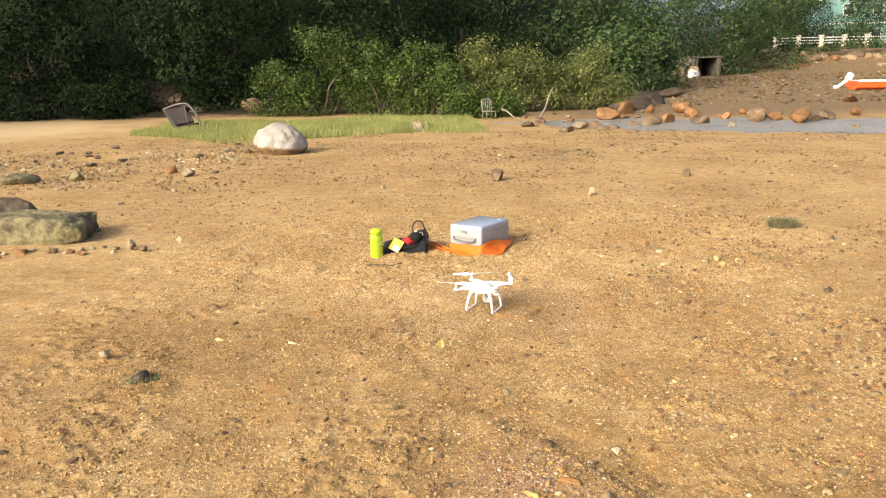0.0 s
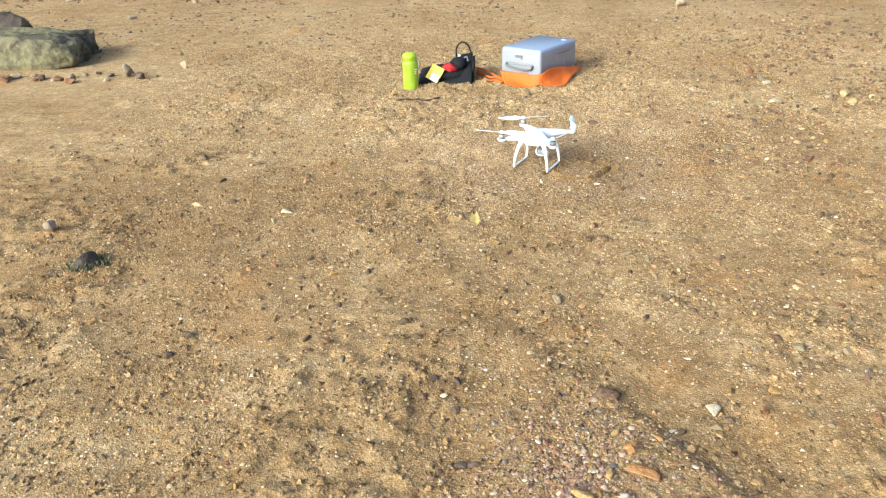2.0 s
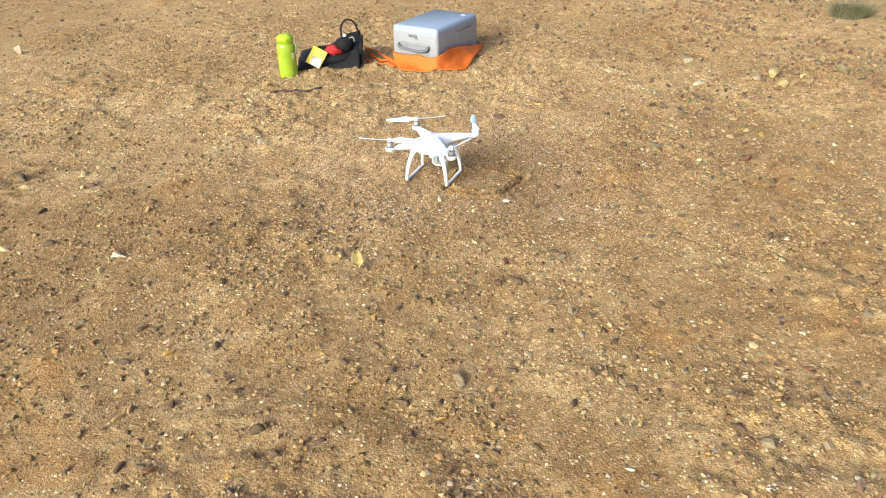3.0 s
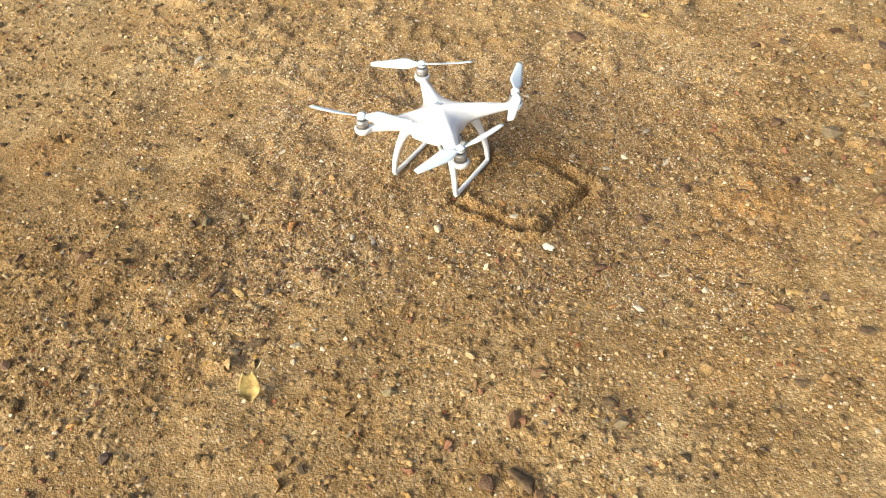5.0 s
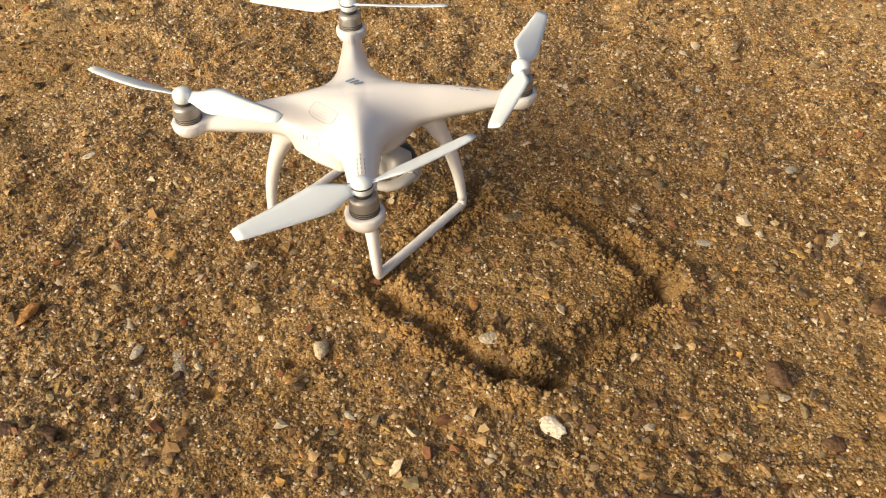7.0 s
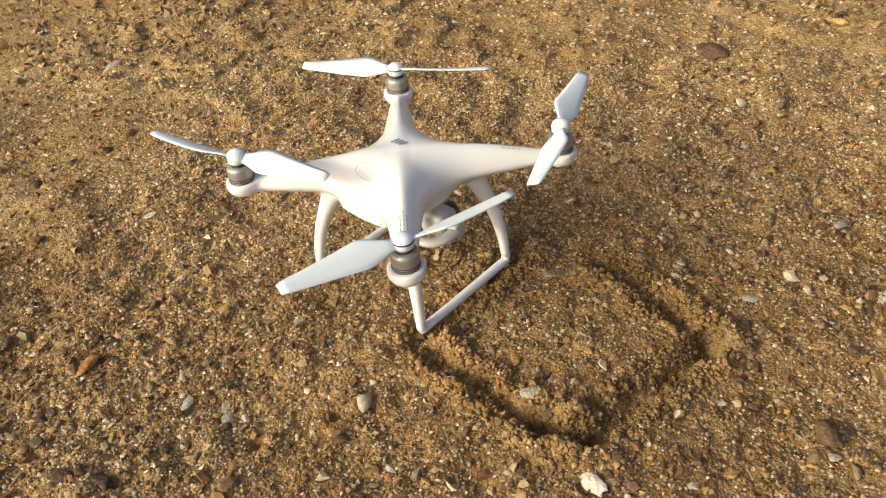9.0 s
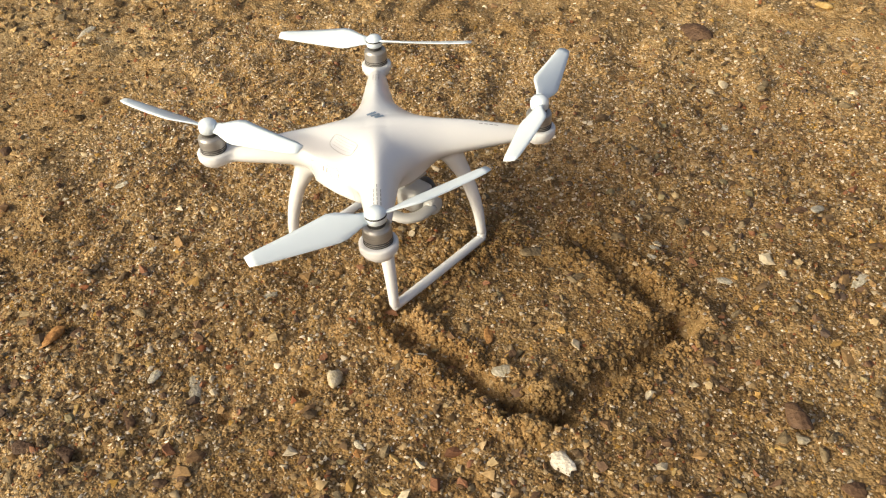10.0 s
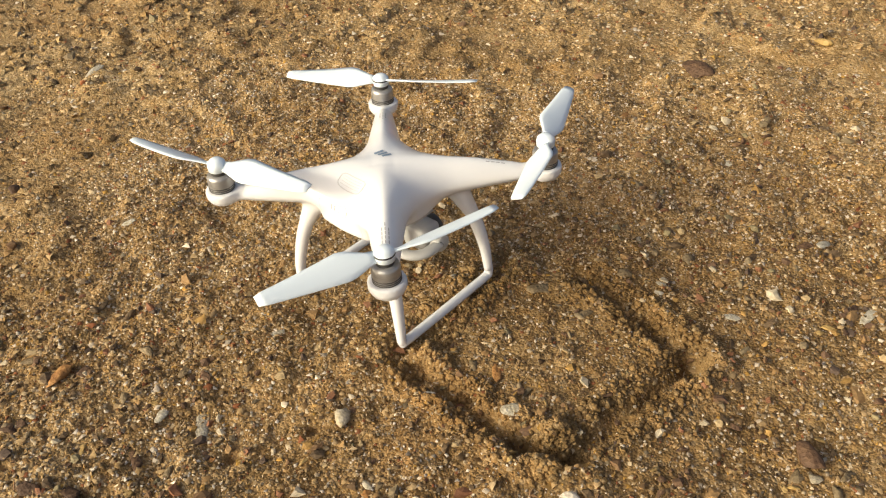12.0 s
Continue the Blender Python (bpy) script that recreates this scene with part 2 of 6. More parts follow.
def grain_material(name="gravel_grains", dim=1.0, pale=(0.54, 0.41, 0.24), white=(0.66, 0.56, 0.42), share=0.915):
    m = Mat(name, 0.8, spec=0.3)
    tone = m.ramp(m.island(), [(0.0, (0.31, 0.19, 0.08)), (0.12, (0.46, 0.32, 0.16)), (0.26, (0.24, 0.14, 0.055)), (0.34, (0.48, 0.34, 0.175)), (0.48, (0.38, 0.24, 0.1)), (0.57, pale),
                               (0.69, (0.47, 0.32, 0.15)), (0.78, (0.13, 0.08, 0.04)), (0.835, (0.22, 0.18, 0.12)), (0.865, (0.27, 0.1, 0.04)), (share, white), (0.965, (0.45, 0.26, 0.06))], True)
    tone = m.mix(1.0, tone, m.sand_tint(m.place()), "MULTIPLY")
    spots = m.noise(260, 3, 0.6)
    return m.colour(m.mix(1.0, tone, m.ramp(spots, [(0.3, 0.8 * dim), (0.7, 1.25 * dim)]), "MULTIPLY")).bump(spots, 0.4, 0.001).m


def flake_material(name="mixed_flakes", pale=0.93, dim=1.0):
    m = Mat(name, 0.75, spec=0.35)
    tone = m.ramp(m.island(), [(0.0, (0.2, 0.115, 0.055)), (0.16, (0.13, 0.075, 0.042)), (0.3, (0.3, 0.18, 0.075)), (0.42, (0.13, 0.085, 0.045)), (0.52, (0.4, 0.29, 0.15)), (0.62, (0.22, 0.1, 0.05)),
                               (0.72, (0.2, 0.15, 0.085)), (0.8, (0.34, 0.2, 0.06)), (0.86, (0.09, 0.06, 0.042)), (pale, (0.54, 0.45, 0.31)), (0.955, (0.26, 0.21, 0.11))], True)
    spots = m.noise(260, 3, 0.6)
    return m.colour(m.mix(1.0, tone, m.ramp(spots, [(0.3, 0.75 * dim), (0.7, 1.25 * dim)]), "MULTIPLY")).bump(spots, 0.4, 0.001).m


def heap_material():
    m = Mat("reddish_heap_gravel", 0.8, spec=0.3)
    tone = m.ramp(m.island(), [(0.0, (0.36, 0.22, 0.13)), (0.15, (0.48, 0.33, 0.23)), (0.3, (0.3, 0.17, 0.1)), (0.42, (0.42, 0.24, 0.1)), (0.54, (0.5, 0.38, 0.25)), (0.66, (0.26, 0.13, 0.09)),
                               (0.76, (0.4, 0.2, 0.11)), (0.84, (0.15, 0.12, 0.1)), (0.91, (0.56, 0.47, 0.36)), (0.95, (0.46, 0.27, 0.07))], True)
    spots = m.noise(260, 3, 0.6)
    return m.colour(m.mix(1.0, tone, m.ramp(spots, [(0.3, 0.6), (0.7, 0.9)]), "MULTIPLY")).bump(spots, 0.4, 0.001).m


def stone_material(name, low, mid, high, size=120, rough=0.7, green=None):
    m = Mat(name, rough, spec=0.35)
    p = m.place()
    base = m.ramp(m.noise(size, 6, 0.65, p), [(0.28, low), (0.5, mid), (0.74, high)])
    tint = m.ramp(m.random(), [(0.0, (0.8, 0.78, 0.76)), (0.5, (1.0, 1.0, 1.0)), (1.0, (1.18, 1.14, 1.08))])
    base = m.mix(1.0, base, tint, "MULTIPLY")
    if green:
        base = m.mix(m.ramp(m.noise(size * 0.5, 5, 0.7, p), [(0.42, 0.0), (0.6, 0.85)]), base, green)
    m.colour(base)
    return m.bump(m.maths("ADD", m.noise(size * 1.5, 5, 0.7, p), m.voronoi(size * 2.5, p)), 0.45, 0.22 / size).m


def plastic(name, c, rough=0.35, spec=0.5, wear=0.04, scale=40):
    m = Mat(name, rough, spec=spec)
    w = m.noise(scale, 5, 0.6, m.place(True))
    lo = tuple(v * (1 - wear) for v in c)
    m.colour(m.ramp(w, [(0.35, lo), (0.65, c)]))
    m.rough(m.ramp(m.noise(scale * 4, 3, 0.6, m.place(True)), [(0.3, max(rough - wear, 0.03)), (0.7, rough + wear)]))
    return m.m


def leaf_material(name, dark, mid, light, passing=0.35, spec=0.3):
    m = Mat(name, 0.6, spec=spec)
    c = m.ramp(m.island(), [(0.0, dark), (0.45, mid), (1.0, light)])
    c = m.mix(1.0, c, m.ramp(m.noise(1.3, 3, 0.6), [(0.3, 0.7), (0.7, 1.2)]), "MULTIPLY")
    m.colour(c)
    tr = m.node("BsdfTranslucent")
    m.to(c, tr.inputs[0])
    mx = m.node("MixShader")
    mx.inputs[0].default_value = passing
    m.to(m.bsdf.outputs[0], mx.inputs[1])
    m.to(tr.outputs[0], mx.inputs[2])
    m.to(mx.outputs[0], m.t.nodes["Material Output"].inputs[0])
    return m.m


SAND, GRAINS, BED_STONES, RUBBLE = sand_material(), grain_material(), grain_material("dark_stone_bed", 0.33), grain_material("brown_rubble", 0.6)
STONES = {
    "ochre": stone_material("ochre_stone", (0.26, 0.15, 0.045), (0.42, 0.28, 0.1), (0.54, 0.4, 0.19), 90),
    "orange": stone_material("orange_stone", (0.2, 0.09, 0.03), (0.33, 0.165, 0.055), (0.42, 0.24, 0.09), 90),
    "grey": stone_material("grey_stone", (0.12, 0.085, 0.047), (0.215, 0.158, 0.085), (0.31, 0.24, 0.14), 90),
    "dark": stone_material("dark_stone", (0.06, 0.037, 0.018), (0.115, 0.075, 0.038), (0.19, 0.13, 0.07), 90),
    "brown": stone_material("brown_stone", (0.055, 0.03, 0.018), (0.11, 0.062, 0.034), (0.18, 0.11, 0.06), 90),
    "shell": stone_material("old_shell", (0.27, 0.22, 0.13), (0.5, 0.45, 0.34), (0.7, 0.65, 0.56), 140, 0.5),
    "white_shell": stone_material("white_shell", (0.3, 0.24, 0.15), (0.6, 0.55, 0.46), (0.74, 0.7, 0.63), 110, 0.45),
    "chip": stone_material("pale_chip", (0.3, 0.23, 0.13), (0.45, 0.38, 0.26), (0.57, 0.51, 0.4), 110, 0.6),
}
WHITE = plastic("white_gloss_shell", (0.81, 0.815, 0.82), 0.25, wear=0.01)
BLADE = plastic("white_satin_blade", (0.8, 0.89, 0.94), 0.38, wear=0.02)
GREY_PRINT = plastic("grey_print", (0.22, 0.3, 0.4), 0.5)
FINE_PRINT = plastic("fine_grey_print", (0.3, 0.3, 0.31), 0.5)
BLACK = plastic("black_rubber", (0.014, 0.014, 0.015), 0.6)
SEAM = plastic("seam_grey", (0.63, 0.62, 0.61), 0.5)
LENS = plastic("dark_lens_glass", (0.01, 0.012, 0.016), 0.06, spec=0.8)


def metal_material():
    m = Mat("brushed_grey_metal", 0.42, 0.7)
    w = m.noise(300, 3, 0.6, m.place(True), (0.1, 0.1, 6))
    return m.colour(m.ramp(w, [(0.3, (0.34, 0.33, 0.315)), (0.7, (0.5, 0.485, 0.465))])).m


METAL = metal_material()
DARK_METAL = plastic("dark_groove_metal", (0.06, 0.058, 0.055), 0.45)
GIMBAL = plastic("silver_grey_plastic", (0.5, 0.5, 0.49), 0.35)


# ---- ground ----
PRINT = [((-0.004, -0.088), (0.142, -0.178)), ((0.142, -0.178), (0.178, -0.184)), ((0.178, -0.184), (0.292, -0.036)), ((0.292, -0.036), (0.165, 0.085)), ((-0.03, -0.1), (0.07, 0.09))]


HOLES = ((-0.141, -0.237), (-0.075, -0.19), (-0.355, -0.3))


def groove(x, y, a, b, depth, width):
    a, b = np.array(a), np.array(b)
    d = b - a
    t = np.clip(((x - a[0]) * d[0] + (y - a[1]) * d[1]) / (d @ d), 0, 1)
    off = np.hypot(x - a[0] - t * d[0], y - a[1] - t * d[1]) + 0.011 * (value_noise(x, y, 0.02, 5) - 0.5) + 0.008 * (value_noise(x, y, 0.009, 4) - 0.5)
    return -depth * np.exp(-(off / width) ** 2) + 0.36 * depth * np.exp(-((off - 2.3 * width) / (0.9 * width)) ** 2) * (0.3 + 1.3 * value_noise(x, y, 0.025, 6))


def hollow(x, y, cx, cy, rx, ry, depth, turn=0.0):
    c, s = math.cos(radians(turn)), math.sin(radians(turn))
    u, w = (c * (x - cx) + s * (y - cy)) / rx, (-s * (x - cx) + c * (y - cy)) / ry
    r2 = u * u + w * w
    return depth * (-np.exp(-r2 * 1.4) + 0.35 * np.exp(-(np.sqrt(r2) - 1.35) ** 2 * 7))


def water_bed(x, y):
    """How far the shallow channel has dug itself in at a place, from 0 to 1."""
    mid = 15.0 - 0.5 * (x - 6.0)
    edge = (2.5 + 1.3 * (value_noise(x, y, 1.4, 3) - 0.5)) * step(1.2, 5.5, x)
    return step(1.0, 0.75, np.abs(y - mid) / np.maximum(edge, 0.05)) * step(60, 40, x)


def height(x, y):
    """The height of the ground."""
    x, y = np.asarray(x, float), np.asarray(y, float)
    far = np.hypot(x, y - 0.2)
    close = step(-0.56, -0.46, x) * step(0.64, 0.54, x) * step(-0.38, -0.3, y) * step(0.62, 0.52, y)
    fair = step(4.5, 2.2, far)
    mid = step(40.0, 14.0, far)
    h = (0.006 + 0.03 * step(2, 9, far)) * (value_noise(x, y, 1.3, 1) - 0.5) * 1.4 + 0.05 * step(4, 14, far) * (value_noise(x, y, 3.7, 2) - 0.5)
    h = h + mid * 0.010 * (value_noise(x, y, 0.16, 6) - 0.5)
    h = h + fair * (0.35 + 0.9 * step(0.3, 0.75, value_noise(x, y, 0.55, 13))) * (0.011 * (value_noise(x, y, 0.1, 10) - 0.5) + 0.010 * close * (value_noise(x, y, 0.037, 7) - 0.5)) + close * (0.0065 * (value_noise(x, y, 0.016, 8) - 0.5) + 0.004 * (value_noise(x, y, 0.0065, 9) - 0.5))
    trodden = step(0.42, 0.62, 0.65 * value_noise(x, y, 0.6, 21) + 0.35 * value_noise(x, y, 0.21, 22)) * fair
    h = h + trodden * (1 - 0.6 * close) * (0.008 * step(0.42, 0.72, value_noise(x, y, 0.05, 23)) + 0.0065 * step(0.4, 0.7, value_noise(x, y, 0.03, 24)))
    for (a, b), depth in zip(PRINT, (0.013, 0.0145, 0.0165, 0.0085, 0.011)):
        h = h + groove(x, y, a, b, depth, 0.0112)
    h = h + hollow(x, y, 0.1, 1.04, 0.065, 0.045, 0.028, 20) + hollow(x, y, -0.16, 0.33, 0.1, 0.045, 0.009, -20)
    h = h + hollow(x, y, 0.02, 1.45, 0.12, 0.05, 0.012, 10)
    for cx, cy in HOLES:
        h = h - 0.022 * np.exp(-((x - cx) ** 2 + (y - cy) ** 2) / 0.0062 ** 2)
    ledge = (x + 0.018) * 0.835 + (y + 1.762) * 0.55
    h = h + 0.028 * step(0.05, -0.02, ledge) * np.exp(-((x - 0.0) ** 2 + (y + 2.05) ** 2) / 0.09) - 0.018 * np.exp(-((x - 0.33) ** 2 + (y + 1.99) ** 2) / 0.02)
    h = h - 0.075 * water_bed(x, y)
    h = h + 0.012 * np.clip(y - 25, 0, 60) * step(-14, 4, x) + 0.14 * (value_noise(x, y, 9, 4) - 0.5) * step(24, 45, y)
    h = h + 2.15 * step(65.5, 70.5, y + 0.15 * (x - 35)) * step(27, 33, x)
    h = h + 1.2 * step(25, 33, y) * step(2, -8, x)
    return h


def graded(lo, hi, fine, out, coarse, grow, far):
    """Grid lines: fine from lo to hi, coarse to out on either side, then ever wider."""
    one = list(np.arange(hi, out, coarse)[1:])
    s, v = coarse, one[-1]
    while v < far:
        s *= 1 + grow
        v += s
        one.append(v)
    two = list(np.arange(-lo, out, coarse)[1:])
    s, v = coarse, two[-1]
    while v < far:
        s *= 1 + grow
        v += s
        two.append(v)
    return np.array([-v for v in two[::-1]] + list(np.arange(lo, hi + fine / 2, fine)) + one)


def build_ground():
    xs = graded(-0.56, 0.64, 0.006, 2.4, 0.0145, 0.1, 420)
    ys = graded(-0.38, 0.62, 0.006, 2.9, 0.0145, 0.1, 420)
    gx, gy = np.meshgrid(xs, ys, indexing="ij")
    verts = np.stack([gx, gy, height(gx, gy)], -1).reshape(-1, 3)
    n, k = len(xs), len(ys)
    i = (np.arange(n - 1)[:, None] * k + np.arange(k - 1)[None]).ravel()
    faces = np.stack([i, i + k, i + k + 1, i + 1], 1)
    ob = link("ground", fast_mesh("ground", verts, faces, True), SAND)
    tagged(ob, "damp orange-brown coarse beach sand with scattered grit", "ground", kind="structure")


build_ground()
SEED = np.random.RandomState(11)


def scatter(name, x, y, r, label, flat=0.6, sink=0.25, rich=False, material=None, angular=False):
    """Many small stones in one mesh, each an island of its own."""
    for cx, cy in HOLES:
        out = np.hypot(x - cx, y - cy) > 0.007
        x, y, r = x[out], y[out], r[out]
    n = len(x)
    if rich or angular:
        bm = bmesh.new()
        bmesh.ops.create_icosphere(bm, subdivisions=1, radius=1)
        bm.verts.ensure_lookup_table()
        v0 = np.array([v.co for v in bm.verts])
        f0 = np.array([[v.index for v in f.verts] for f in bm.faces])
        bm.free()
    else:
        # only what stands out of the sand: a low peak over four corners
        v0 = np.array([(1, 0, -0.35), (0, 1, -0.35), (-1, 0, -0.35), (0, -1, -0.35), (0, 0, 0.9)], float)
        f0 = np.array([(0, 1, 4), (1, 2, 4), (2, 3, 4), (3, 0, 4)])
    k = len(v0)
    q = SEED.normal(size=(n, 4))
    if not (rich or angular):
        q = q * np.array([1, 0.22, 0.22, 1])
    q /= np.linalg.norm(q, axis=1)[:, None]
    a, b, c, d = q.T
    rot = np.stack([1 - 2 * (c * c + d * d), 2 * (b * c - a * d), 2 * (b * d + a * c), 2 * (b * c + a * d), 1 - 2 * (b * b + d * d), 2 * (c * d - a * b),
                    2 * (b * d - a * c), 2 * (c * d + a * b), 1 - 2 * (b * b + c * c)], 1).reshape(n, 3, 3)
    v = v0[None] * ((0.5 if angular else 0.75) + (0.9 if angular else 0.5) * SEED.rand(n, k, 1))
    v = v * ((0.4 if angular else 0.65) + (1.1 if angular else 0.7) * SEED.rand(n, 1, 3))
    if not (rich or angular):
        v[:, 4, :2] += SEED.uniform(-0.35, 0.35, (n, 2))
    v = np.einsum("nij,nkj->nki", rot, v) * np.array([1, 1, flat]) * r[:, None, None]
    v += np.stack([x, y, height(x, y) + r * flat * (1 - 2 * sink) * 0.6], 1)[:, None]
    f = (f0[None] + k * np.arange(n)[:, None, None]).reshape(-1, 3)
    ob = link(name, fast_mesh(name, v.reshape(-1, 3), f, not angular), material or GRAINS)
    tagged(ob, label, "gravel", kind="stuff")


def spread(n, x0, x1, y0, y1, keep=0.35, patch=0.5):
    """Places in a rectangle, thicker in some patches than in others."""
    x, y = SEED.uniform(x0, x1, n * 2), SEED.uniform(y0, y1, n * 2)
    rim = np.minimum(np.minimum(x - x0, x1 - x) / (x1 - x0), np.minimum(y - y0, y1 - y) / (y1 - y0))
    ok = SEED.rand(n * 2) < (keep + (1 - keep) * step(0.35, 0.65, 0.7 * value_noise(x, y, patch, 13) + 0.3 * value_noise(x, y, 0.3 * patch, 12))) * step(0.0, 0.2, rim + 0.1 * value_noise(x, y, (x1 - x0) * 0.05, 3) - 0.05)
    return x[ok][:n], y[ok][:n]


x, y = spread(142000, -0.66, 0.78, -0.5, 0.7, 0.55, 0.3)
scatter("fine_gravel", x, y, np.minimum(SEED.lognormal(math.log(0.0015), 0.34, len(x)), 0.0031), "coarse tan and brown grit lying over damp sand", 0.8, material=grain_material("bright_grit", 1.0, (0.62, 0.5, 0.33), (0.76, 0.67, 0.54), 0.885))
x, y = spread(44000, -1.2, 1.25, -0.9, 1.6, 0.25)
scatter("loose_gravel", x, y, np.minimum(SEED.lognormal(math.log(0.0027), 0.36, len(x)), 0.0055), "coarse tan grit round the drone")
x, y = spread(64000, -2.9, 2.8, -3.5, 3.8, 0.25, 0.24)
near_by = (np.abs(x) < 0.55) & (y > -0.35) & (y < 0.5)
clod = SEED.lognormal(math.log(0.0048), 0.42, len(x))
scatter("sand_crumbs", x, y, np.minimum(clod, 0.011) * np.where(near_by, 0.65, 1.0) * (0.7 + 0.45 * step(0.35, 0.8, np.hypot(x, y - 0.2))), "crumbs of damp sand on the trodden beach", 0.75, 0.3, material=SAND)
x, y = spread(98000, -2.9, 2.8, -3.4, 3.2, 0.5)
far = (np.abs(x) > 0.75) | (y < -0.5) | (y > 0.75)
x, y = x[far], y[far]
scatter("mixed_gravel", x, y, np.minimum(SEED.lognormal(math.log(0.003), 0.36, len(x)), 0.008), "tan, brown and white grit strewn over the beach")
line = SEED.randint(0, 5, 3600)
ends = np.array(PRINT)[line]
t, off = SEED.rand(3600), SEED.normal(0, 1, 3600) * 0.008 + np.where(SEED.rand(3600) < 0.5, -1, 1) * 0.02
way = ends[:, 1] - ends[:, 0]
way_x, way_y = way[:, 0] / np.hypot(way[:, 0], way[:, 1]), way[:, 1] / np.hypot(way[:, 0], way[:, 1])
x, y = ends[:, 0, 0] + t * way[:, 0] - off * way_y, ends[:, 0, 1] + t * way[:, 1] + off * way_x
scatter("dug_up_crumbs", x, y, np.minimum(SEED.lognormal(math.log(0.0021), 0.38, len(x)), 0.0048), "moist crumbs of sand thrown up beside the skid marks", 0.9, 0.15, rich=True, material=SAND)
FLAKES = flake_material("mixed_flakes", 0.945)
x, y = spread(6000, -0.85, 1.0, -0.6, 1.0, 0.3, 0.25)
low_right = SEED.rand(len(x)) < np.clip(0.6 + 0.6 * x - 0.9 * y, 0.2, 1)
x, y = x[low_right], y[low_right]
scatter("small_pebbles", x, y, np.minimum(SEED.lognormal(math.log(0.0034), 0.4, len(x)), 0.0068), "small mixed pebbles and shell bits in the sand", 0.7, 0.12, material=flake_material("shelly_flakes", 0.915), angular=True)
x, y = spread(30000, -3.2, 3.4, -3.6, 4.6, 0.2, 0.35)
strewn = SEED.rand(len(x)) < np.clip(0.5 + 0.3 * x - 0.06 * y, 0.25, 1)
x, y = x[strewn], y[strewn]
far = (np.abs(x) > 0.75) | (y < -0.5) | (y > 0.85)
x, y = x[far], y[far]
scatter("strewn_stones", x, y, np.minimum(SEED.lognormal(math.log(0.005), 0.45, len(x)), 0.014), "small brown, grey and pale stones strewn over the beach", 0.7, 0.12, material=FLAKES, angular=True)
x, y = spread(9000, 0.5, 4.2, -2.6, 4.0, 0.1, 0.4)
thin = SEED.rand(len(x)) < np.clip(0.15 + 0.35 * (x - 0.4), 0.1, 0.8)
x, y = x[thin], y[thin]
scatter("gravel_patch", x, y, np.minimum(SEED.lognormal(math.log(0.0082), 0.4, len(x)), 0.019), "brown and tan gravel lying thick on the beach", 0.8, 0.1, material=flake_material("brown_gravel", 0.954, 0.8), angular=True)
x, y = spread(9000, -2.6, 2.6, 0.5, 4.5, 0.12, 0.3)
scatter("sand_clods", x, y, np.minimum(SEED.lognormal(math.log(0.0085), 0.4, len(x)), 0.018), "small clods of sand kicked up on the beach", 0.5, 0.25, material=SAND)
x, y = spread(34000, -10, 12, 2.0, 15, 0.08, 1.1)
scatter("beach_gravel", x, y, np.minimum(SEED.lognormal(math.log(0.0105), 0.5, len(x)), 0.035), "brown stones and grit strewn over the beach", 0.55, material=flake_material("brown_beach_grit", 0.954, 0.85))
a, r = SEED.uniform(0, 2 * math.pi, 5000), 0.5 * np.abs(SEED.normal(0, 0.55, 5000))
x, y = -0.14 + 0.8 * r * np.cos(a) + 0.2 * r * np.sin(a), -2.1 + 1.15 * r * np.sin(a)
on_heap = (x + 0.018) * 0.835 + (y + 1.762) * 0.55 < 0.03
x, y = x[on_heap], y[on_heap]
scatter("stream_pebbles", x, y, np.minimum(SEED.lognormal(math.log(0.0036), 0.45, len(x)), 0.011), "reddish, orange and white pebbles heaped beside a small gully", 0.8, material=heap_material())
x, y = spread(9500, -9.5, -2.4, 5.4, 11.5, 0.05, 0.8)
scatter("stone_band", x, y, SEED.lognormal(math.log(0.015), 0.5, len(x)), "band of grey-brown rubble across the beach", material=RUBBLE)
x, y = spread(2600, -0.5, 6.5, 7.2, 12.0, 0.02, 0.8)
scatter("wrack_line", x, y, SEED.lognormal(math.log(0.018), 0.5, len(x)), "dark reddish wrack and shell bits washed up", 0.3, material=BED_STONES)


# ---- stones that can be told apart ----
def rock_mesh(name, seed, detail=3, lump=0.28, cuts=5, sharp=0.6, near=0.28):
    """A stone about 1 m across: an icosphere with facets cut off and lumps."""
    rng = random.Random(seed)
    bm = bmesh.new()
    bmesh.ops.create_icosphere(bm, subdivisions=detail, radius=0.5)
    planes = [(Vector((rng.gauss(0, 1), rng.gauss(0, 1), rng.gauss(0, 0.8))).normalized(), rng.uniform(near, near + 0.14)) for _ in range(cuts)]
    for v in bm.verts:
        for n, d in planes:
            over = v.co.dot(n) - d
            if over > 0:
                v.co -= n * over * sharp
        o = Vector((seed * 3.7, seed * 1.3, 0))
        v.co *= 1 + lump * 0.5 * noise.noise(v.co * 2.6 + o) + lump * 0.22 * noise.noise(v.co * 7 + o) + (lump * 0.1 * noise.noise(v.co * 18 + o) if detail > 3 else 0)
    me = bpy.data.meshes.new(name)
    for f in bm.faces:
        f.smooth = True
    bm.to_mesh(me)
    bm.free()
    return me


